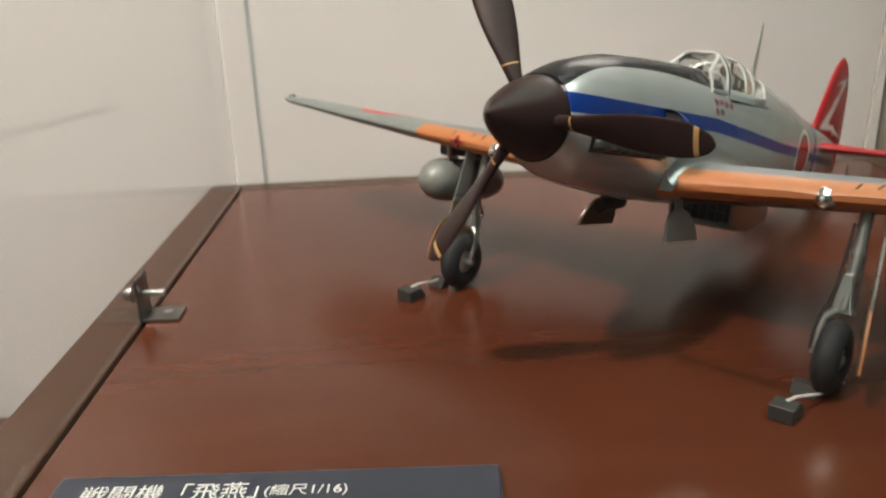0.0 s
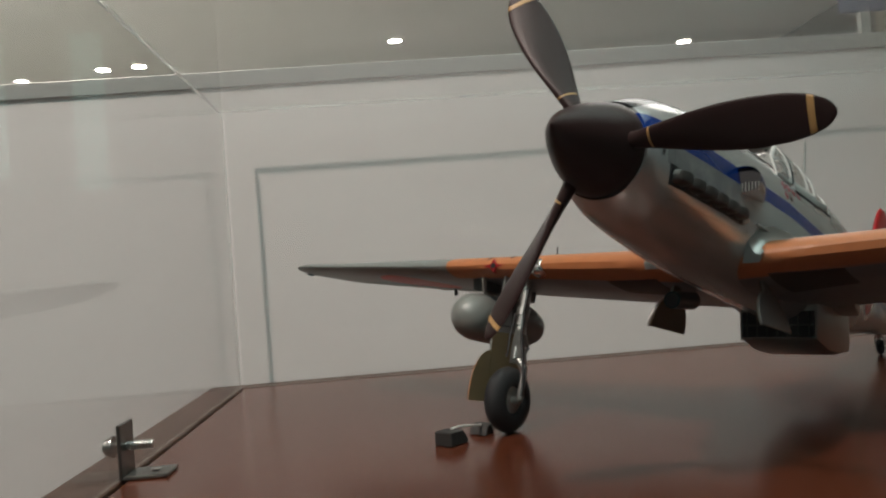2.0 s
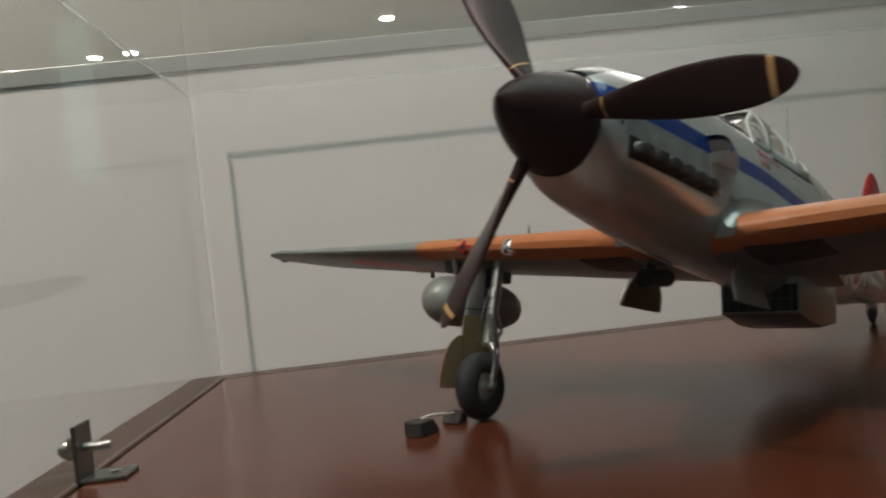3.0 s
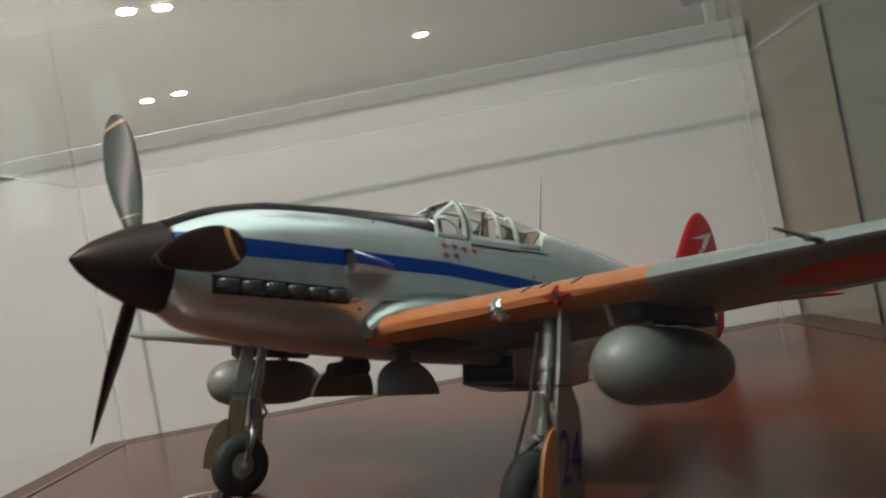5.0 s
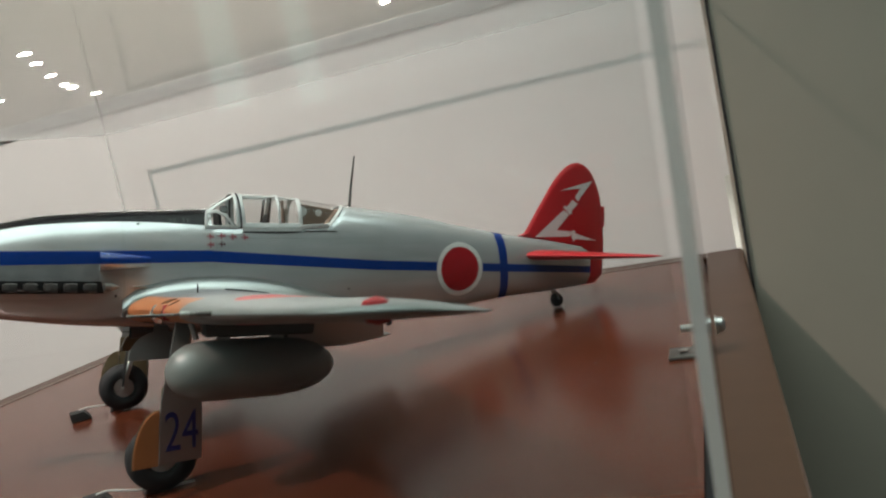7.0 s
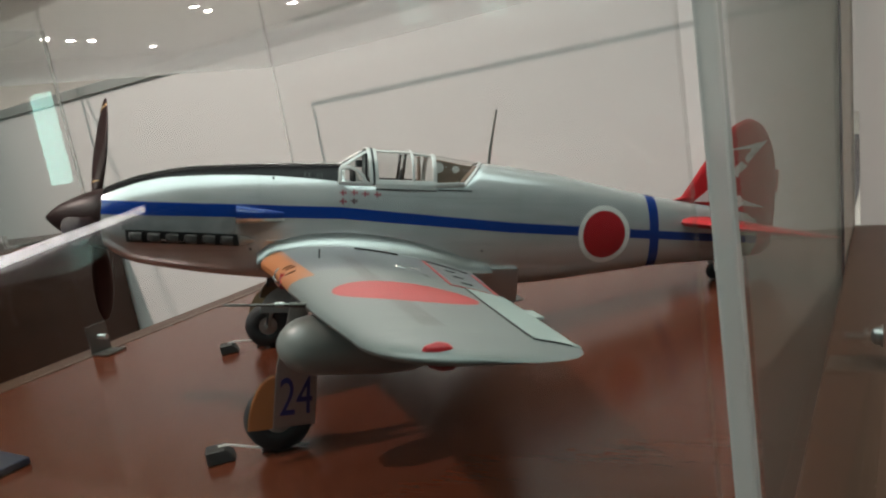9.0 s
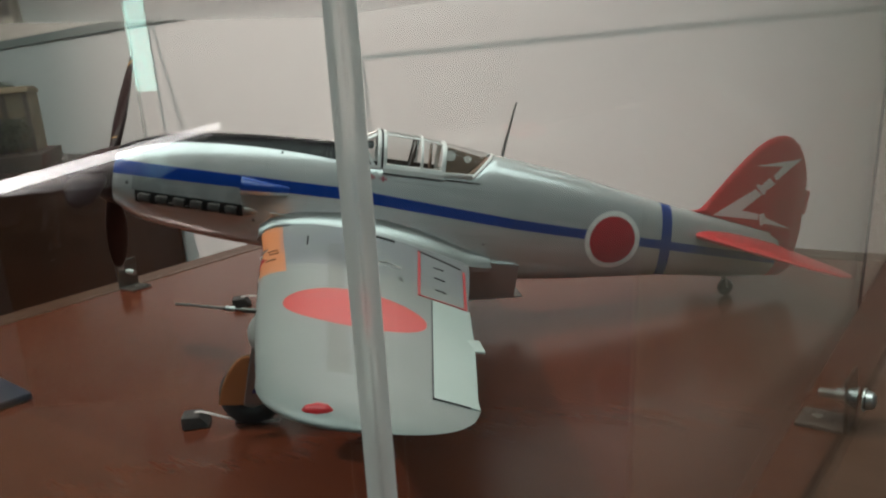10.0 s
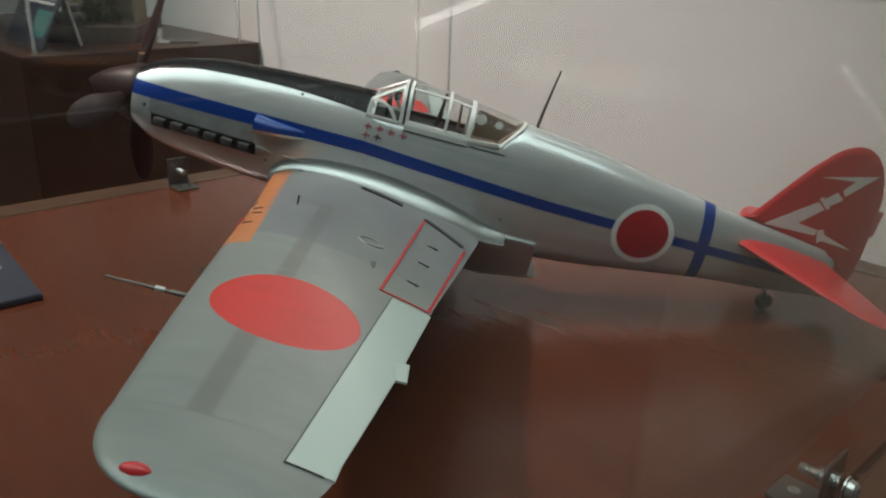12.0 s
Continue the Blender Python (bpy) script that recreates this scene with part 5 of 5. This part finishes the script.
# ---- information card ----
def info_card():
    ob = thing("information_card", "dark blue printed information card lying inside the case", "sign", BASE @ pose(0.117, -0.6206, 0, 0, 0, -3))
    part("card", box((-0.10, -0.075, 0.0005), (0.101, 0.077, 0.0055), 0.0012), M_CARD, ob, smooth=False)
    def line(body, size, x, y):
        txt = bpy.data.curves.new("printed_line", "FONT")
        txt.body, txt.size, txt.extrude = body, size, 0.0001
        txt.materials.append(M_WHITE)
        t = new("printed_line", txt)
        t.parent = ob
        t.matrix_basis = pose(x, y, 0.0058)
    line("\u6226\u95d8\u6a5f\u300c\u98db\u71d5\u300d", 0.0125, -0.086, 0.058)
    line("(\u7e2e\u5c3a1/16)", 0.0085, -0.004, 0.059)
    line("\u306b\u958b\u767a\u30fb\u88fd\u4f5c\u3057\u305f\u4e09\u5f0f\u6226\u95d8\u6a5f\u300c\u98db\u71d5\u300d\u306f\u3001", 0.0080, -0.052, 0.045)
    part("printed_picture", box((0.050, -0.070, 0.0056), (0.094, -0.030, 0.0059)), M_TEAL, ob, "small teal printed picture", smooth=False)
    bm = bmesh.new()
    rnd = random.Random(4)
    box((-0.088, 0.045, 0.0056), (-0.076, 0.051, 0.0059), 0, bm)
    box((-0.073, 0.045, 0.0056), (-0.056, 0.051, 0.0059), 0, bm)
    for k in range(1, 6):
        x = -0.088
        while x < 0.080:
            w = rnd.uniform(0.004, 0.012)
            box((x, 0.044 - 0.012 * k, 0.0056), (min(x + w, 0.09), 0.050 - 0.012 * k, 0.0059), 0, bm)
            x += w + rnd.uniform(0.001, 0.003)
    part("printed_text", bm, M_WHITE, ob, "rows of white small print", smooth=False)


info_card()


# ---- neighbouring display ----
DIO = BASE @ pose(-0.540, -0.155, 0, 0, 0, -35)          # corner of the neighbouring diorama's base, which stands askew


def neighbour():
    ob = thing("display_plinth", "dark walnut plinth of the neighbouring display", "plinth", BASE)
    part("plinth_body", box((-1.25, -0.358, -0.279), (-0.466, 0.032, 0.088), 0.002), M_DARKWOOD, ob, smooth=False)
    case = thing("neighbour_case", "clear acrylic cover over the neighbouring diorama", "display case", BASE)
    u0, u1, v0, v1, z0, z1 = -1.20, -0.484, -0.333, 0.004, 0.0885, 0.42
    for lo, hi in (((u0, v0, z0), (u1, v0 + 0.004, z1)), ((u0, v0 + 0.0042, z0), (u0 + 0.004, v1, z1)),
                   ((u1 - 0.004, v0 + 0.0042, z0), (u1, v1, z1)), ((u0, v0, z1 + 0.0002), (u1, v1, z1 + 0.004))):
        pane = part("pane", box(lo, hi, 0.0004), M_ACRYL, case, smooth=False)
        pane.visible_shadow = False
    for u in (u0, u1):
        for v in (v0, v1):
            part("case_edge", box((u - 0.0022, v - 0.0022, z0), (u + 0.0022, v + 0.0022, z1 + 0.0045), 0.0005), M_EDGE, case, "pale polished case edge", smooth=False)
        part("case_edge", box((u - 0.0022, v0 + 0.0024, z1 - 0.001), (u + 0.0022, v1 - 0.0024, z1 + 0.0046), 0.0005), M_EDGE, case, "pale polished case edge", smooth=False)
    for v in (v0, v1):
        part("case_edge", box((u0 + 0.0024, v - 0.0022, z1 - 0.001), (u1 - 0.0024, v + 0.0022, z1 + 0.0046), 0.0005), M_EDGE, case, "pale polished case edge", smooth=False)
    dio = thing("diorama_base", "dark brown planked base of the neighbouring diorama", "diorama base", DIO)
    part("base_block", box((-0.20, -0.16, 0.0888), (-0.0016, 0, 0.1160), 0.002), M_PLANK, dio, smooth=False)
    for k in range(3):
        part("plank", box((-0.0014, -0.1595, 0.0892 + 0.0090 * k), (0.0006, -0.0005, 0.0892 + 0.0090 * k + 0.0085), 0.0006), M_PLANK, dio, smooth=False)
        part("plank", box((-0.1995, 0.0002, 0.0892 + 0.0090 * k), (-0.0020, 0.0020, 0.0892 + 0.0090 * k + 0.0085), 0.0006), M_PLANK, dio, smooth=False)
    house = thing("model_house", "weathered brown model house with a ragged mossy roof", "model house", DIO @ pose(-0.108, -0.072, 0.1163))
    part("wall", box((-0.050, -0.058, 0.0), (0.050, 0.058, 0.098), 0.002), M_THATCH, house, smooth=False)
    roof = slab([(-0.058, 0.0982), (-0.055, 0.104), (-0.02, 0.1105), (0.045, 0.1105), (0.053, 0.104), (0.054, 0.0982)], 0.122, bevel=0.002)
    part("roof", roof, M_THATCH, house, "ragged brown roof", smooth=False)
    moss = bmesh.new()
    rnd = random.Random(11)
    for k in range(260):
        p = Vector((rnd.uniform(-0.05, 0.03), rnd.uniform(-0.058, 0.03), 0.1106 + rnd.random() ** 2 * 0.010))
        q = Euler((rnd.uniform(0, 6), rnd.uniform(0, 6), rnd.uniform(0, 6))).to_matrix()
        w = rnd.uniform(0.002, 0.004)
        moss.faces.new([moss.verts.new(p + q @ Vector(c) * w) for c in ((-1, 0, 0), (0, -0.6, 0.2), (1, 0, 0), (0, 0.6, 0.2))])
    part("moss", moss, M_LEAF, house, "dark green moss clumps", smooth=False)
    for v in (-0.055, -0.02, 0.02, 0.054):
        part("post", box((0.0503, v - 0.004, 0.0), (0.0530, v + 0.004, 0.0975), 0.0008), M_PLANK, house, smooth=False)
    # thin dark panel on the wall paints the shade inside the door
    part("doorway", box((0.0502, -0.015, 0.0005), (0.0512, 0.014, 0.060), 0.0003), M_DARK, house, "dark panel for the shaded doorway", smooth=False)
    truck = thing("model_vehicle", "small grey model vehicle on the diorama base", "model vehicle", DIO @ pose(-0.026, -0.112, 0.1163, 0, 0, 90))
    part("vehicle_body", box((-0.032, -0.014, 0.006), (0.032, 0.014, 0.020), 0.003), M_HULL, truck, smooth=False)
    part("cab", box((0.005, -0.012, 0.0202), (0.024, 0.012, 0.034), 0.004), M_HULL, truck, smooth=False)
    for u in (-0.020, 0.020):
        for v in (-0.015, 0.015):
            part("wheel", lathe([(-0.0025, 0), (-0.0025, 0.007), (0.0025, 0.007), (0.0025, 0)], (0, 1, 0), (u, v, 0.0072), 16), M_TYRE, truck)
    clip = thing("acrylic_bracket", "small clear acrylic bracket with a steel bolt on the plinth", "bracket", BASE @ pose(-0.548, -0.112, 0.0885, 0, 0, -40))
    part("upright_plate", box((-0.013, -0.0015, 0), (0.013, 0.0015, 0.022), 0.0006), M_EDGE, clip, smooth=False)
    part("foot_plate", box((-0.013, 0.0017, 0), (0.013, 0.020, 0.003), 0.0006), M_EDGE, clip, smooth=False)
    part("bolt", lathe([(-0.004, 0), (-0.004, 0.0034), (-0.001, 0.004), (0.003, 0.004), (0.003, 0)], (0, 1, 0), (0, -0.0010, 0.012), 14), M_METAL, clip, "steel bolt")
    bar = thing("metal_strip", "short dark metal strip lying on the plinth", "strip", BASE @ pose(-0.520, -0.082, 0.0885, 0, 0, 60))
    part("strip", box((-0.024, -0.007, 0), (0.024, 0.007, 0.0035), 0.001), M_BRACKET, bar, smooth=False)
    part("strip_screw", lathe([(0, 0), (0.001, 0.0022), (0, 0.0034)], (0, 0, -1), (0.012, 0, 0.0047), 12), M_METAL, bar)
    board = thing("information_board", "dark blue information board with white print leaning on a stand", "sign", BASE @ pose(-0.505, -0.318, 0.0887))
    tilt = pose(0, 0, 0.0018, -28, 0, 0)
    panel = part("board_panel", box((-0.190, 0, 0), (0, 0.0035, 0.125), 0.0008), M_CARD, board, smooth=False, m=tilt)
    part("board_picture", box((-0.080, -0.0005, 0.018), (-0.010, -0.0001, 0.062)), M_TEAL, panel, "teal printed picture", smooth=False)
    rnd = random.Random(9)
    bm = bmesh.new()
    for k in range(6):
        x = -0.180
        while x < -0.02:
            w = rnd.uniform(0.006, 0.016)
            box((x, -0.0005, 0.072 + 0.008 * k), (min(x + w, -0.012), -0.0001, 0.0755 + 0.008 * k), 0, bm)
            x += w + rnd.uniform(0.0015, 0.004)
    part("board_text", bm, M_WHITE, panel, "rows of white small print", smooth=False)
    for x in (-0.150, -0.035):
        part("board_stand", tube([(x, 0.052, 0.096), (x, 0.072, 0.001)], 0.0025, 8), M_TRIM, board, "thin grey stay")

    def model_tree(u, v, size, seed):
        tree = thing("model_tree", "small dark green model tree on the diorama", "model tree", DIO @ pose(u, v, 0.1166), "diorama trees")
        part("trunk", tube([(0, 0, 0), (0.002, 0, 0.02 * size), (0, 0.003, 0.05 * size)], [0.004, 0.003, 0.002], 8), M_PLANK, tree)
        bm = bmesh.new()
        rnd = random.Random(seed)
        for k in range(700):
            a, h = rnd.uniform(0, 6.28), rnd.uniform(0.012, 0.080) * size
            r = rnd.uniform(0, 0.040) * size * (1 - abs(h - 0.044 * size) / (0.06 * size)) ** 0.6
            p = Vector((r * math.cos(a), r * math.sin(a), h))
            q = Euler((rnd.uniform(0, 6), rnd.uniform(0, 6), rnd.uniform(0, 6))).to_matrix()
            w = rnd.uniform(0.002, 0.0045)
            bm.faces.new([bm.verts.new(p + q @ Vector(c) * w) for c in ((-1, 0, 0), (0, -0.6, 0.2), (1, 0, 0), (0, 0.6, 0.2))])
        part("crown", bm, M_LEAF, tree, "dark green clumped foliage", smooth=False)
    model_tree(-0.026, -0.034, 0.72, 7)
    model_tree(-0.022, -0.072, 0.5, 8)


neighbour()


# ---- hall: downlights and windows ----
def downlight(m):
    ob = thing("downlight", "round recessed ceiling downlight, lit", "downlight", m, "hall downlights")
    part("lamp_disc", lathe([(0, 0), (0, 0.070), (0.004, 0.072), (0.004, 0)], (0, 0, -1), (0, 0, 0), 24), M_LAMP, ob, "glowing lamp glass")
    part("trim_ring", lathe([(0, 0.073), (0.006, 0.075), (0.006, 0.086), (0, 0.088)], (0, 0, -1), (0, 0, 0), 24), M_TRIM, ob)
    return ob


first = downlight(BASE @ pose(-2.80, 7.95, 2.545))
for u, v in ((-2.40, 7.90), (0.37, 7.50), (3.77, 8.20), (-1.87, 5.30), (-1.60, 5.37), (-3.74, 6.05), (-7.00, 5.70), (-7.50, 6.02), (-8.20, 6.80), (-8.43, 7.13), (-8.70, 7.60), (-9.34, 8.60), (-9.62, 9.15),
             (-7.03, 7.20), (-7.40, 7.75), (-7.96, 8.55), (-8.43, 9.30), (-8.57, 9.62), (-8.92, 10.52), (-11.80, 7.50), (-12.00, 8.10), (-12.05, 8.56), (-12.80, 10.50), (-3.22, 10.0)):
    copy_thing(first, BASE @ pose(u, v, 2.545))


def small_sign():
    ob = thing("sign_plate", "small blue-grey sign plate standing on the partition", "sign", BASE)
    part("sign_panel", box((0.684, 0.052, 0.357), (0.7385, 0.056, 0.452), 0.001), M_SIGN, ob, smooth=False)
    part("sign_foot", box((0.706, 0.050, 0.3282), (0.718, 0.058, 0.357), 0.001), M_TRIM, ob, "short grey foot", smooth=False)


small_sign()


def light_rail():
    """A low case across the aisle with a lit strip along its front edge; it shows as a mirror image in the panes."""
    ob = thing("lit_display_case", "low dark display case with a bright light strip along its edge", "display case", BASE @ pose(-2.37, -2.07, -0.10, 0, 0, 233.2))
    part("body", box((-0.35, 0.012, -0.8115), (2.45, 0.55, -0.02), 0.004), M_DARKWOOD, ob, smooth=False)
    part("light_strip", box((-0.35, 0.0, -0.022), (2.45, 0.0115, 0.022), 0.002), M_STRIP, ob, "glowing white light strip", smooth=False)


light_rail()


def window(name, m, width, low, high, material):
    """A lit window in a wall; x runs along the wall, y out of the room."""
    ob = thing(name, "narrow bright daylit window in the hall wall", "window", m, kind="structure")
    part("pane", box((-width / 2, -0.012, low), (width / 2, -0.004, high)), material, ob, "bright daylight pane", smooth=False)
    for x in (-width / 2 - 0.04, width / 2):
        part("window_frame", box((x, -0.03, low - 0.04), (x + 0.04, -0.002, high + 0.04), 0.003), M_TRIM, ob, smooth=False)
    for z in (low - 0.04, high):
        part("window_frame", box((-width / 2, -0.03, z), (width / 2, -0.002, z + 0.04), 0.003), M_TRIM, ob, smooth=False)


SOUTH = BASE @ pose(0, -4.6, 0, 0, 0, 180)
window("window_1", SOUTH @ pose(5.52, 0, 0), 0.34, 0.16, 0.92, M_SKYWIN)
window("window_2", SOUTH @ pose(1.76, 0, 0), 0.22, 0.70, 1.45, M_SKYWIN_DIM)
window("window_3", SOUTH @ pose(1.26, 0, 0), 0.16, 0.62, 1.40, M_SKYWIN_DIM)
window("window_4", BASE @ pose(5.0, 5.75, 0, 0, 0, -90), 0.3, 0.8, 2.3, M_SKYWIN)
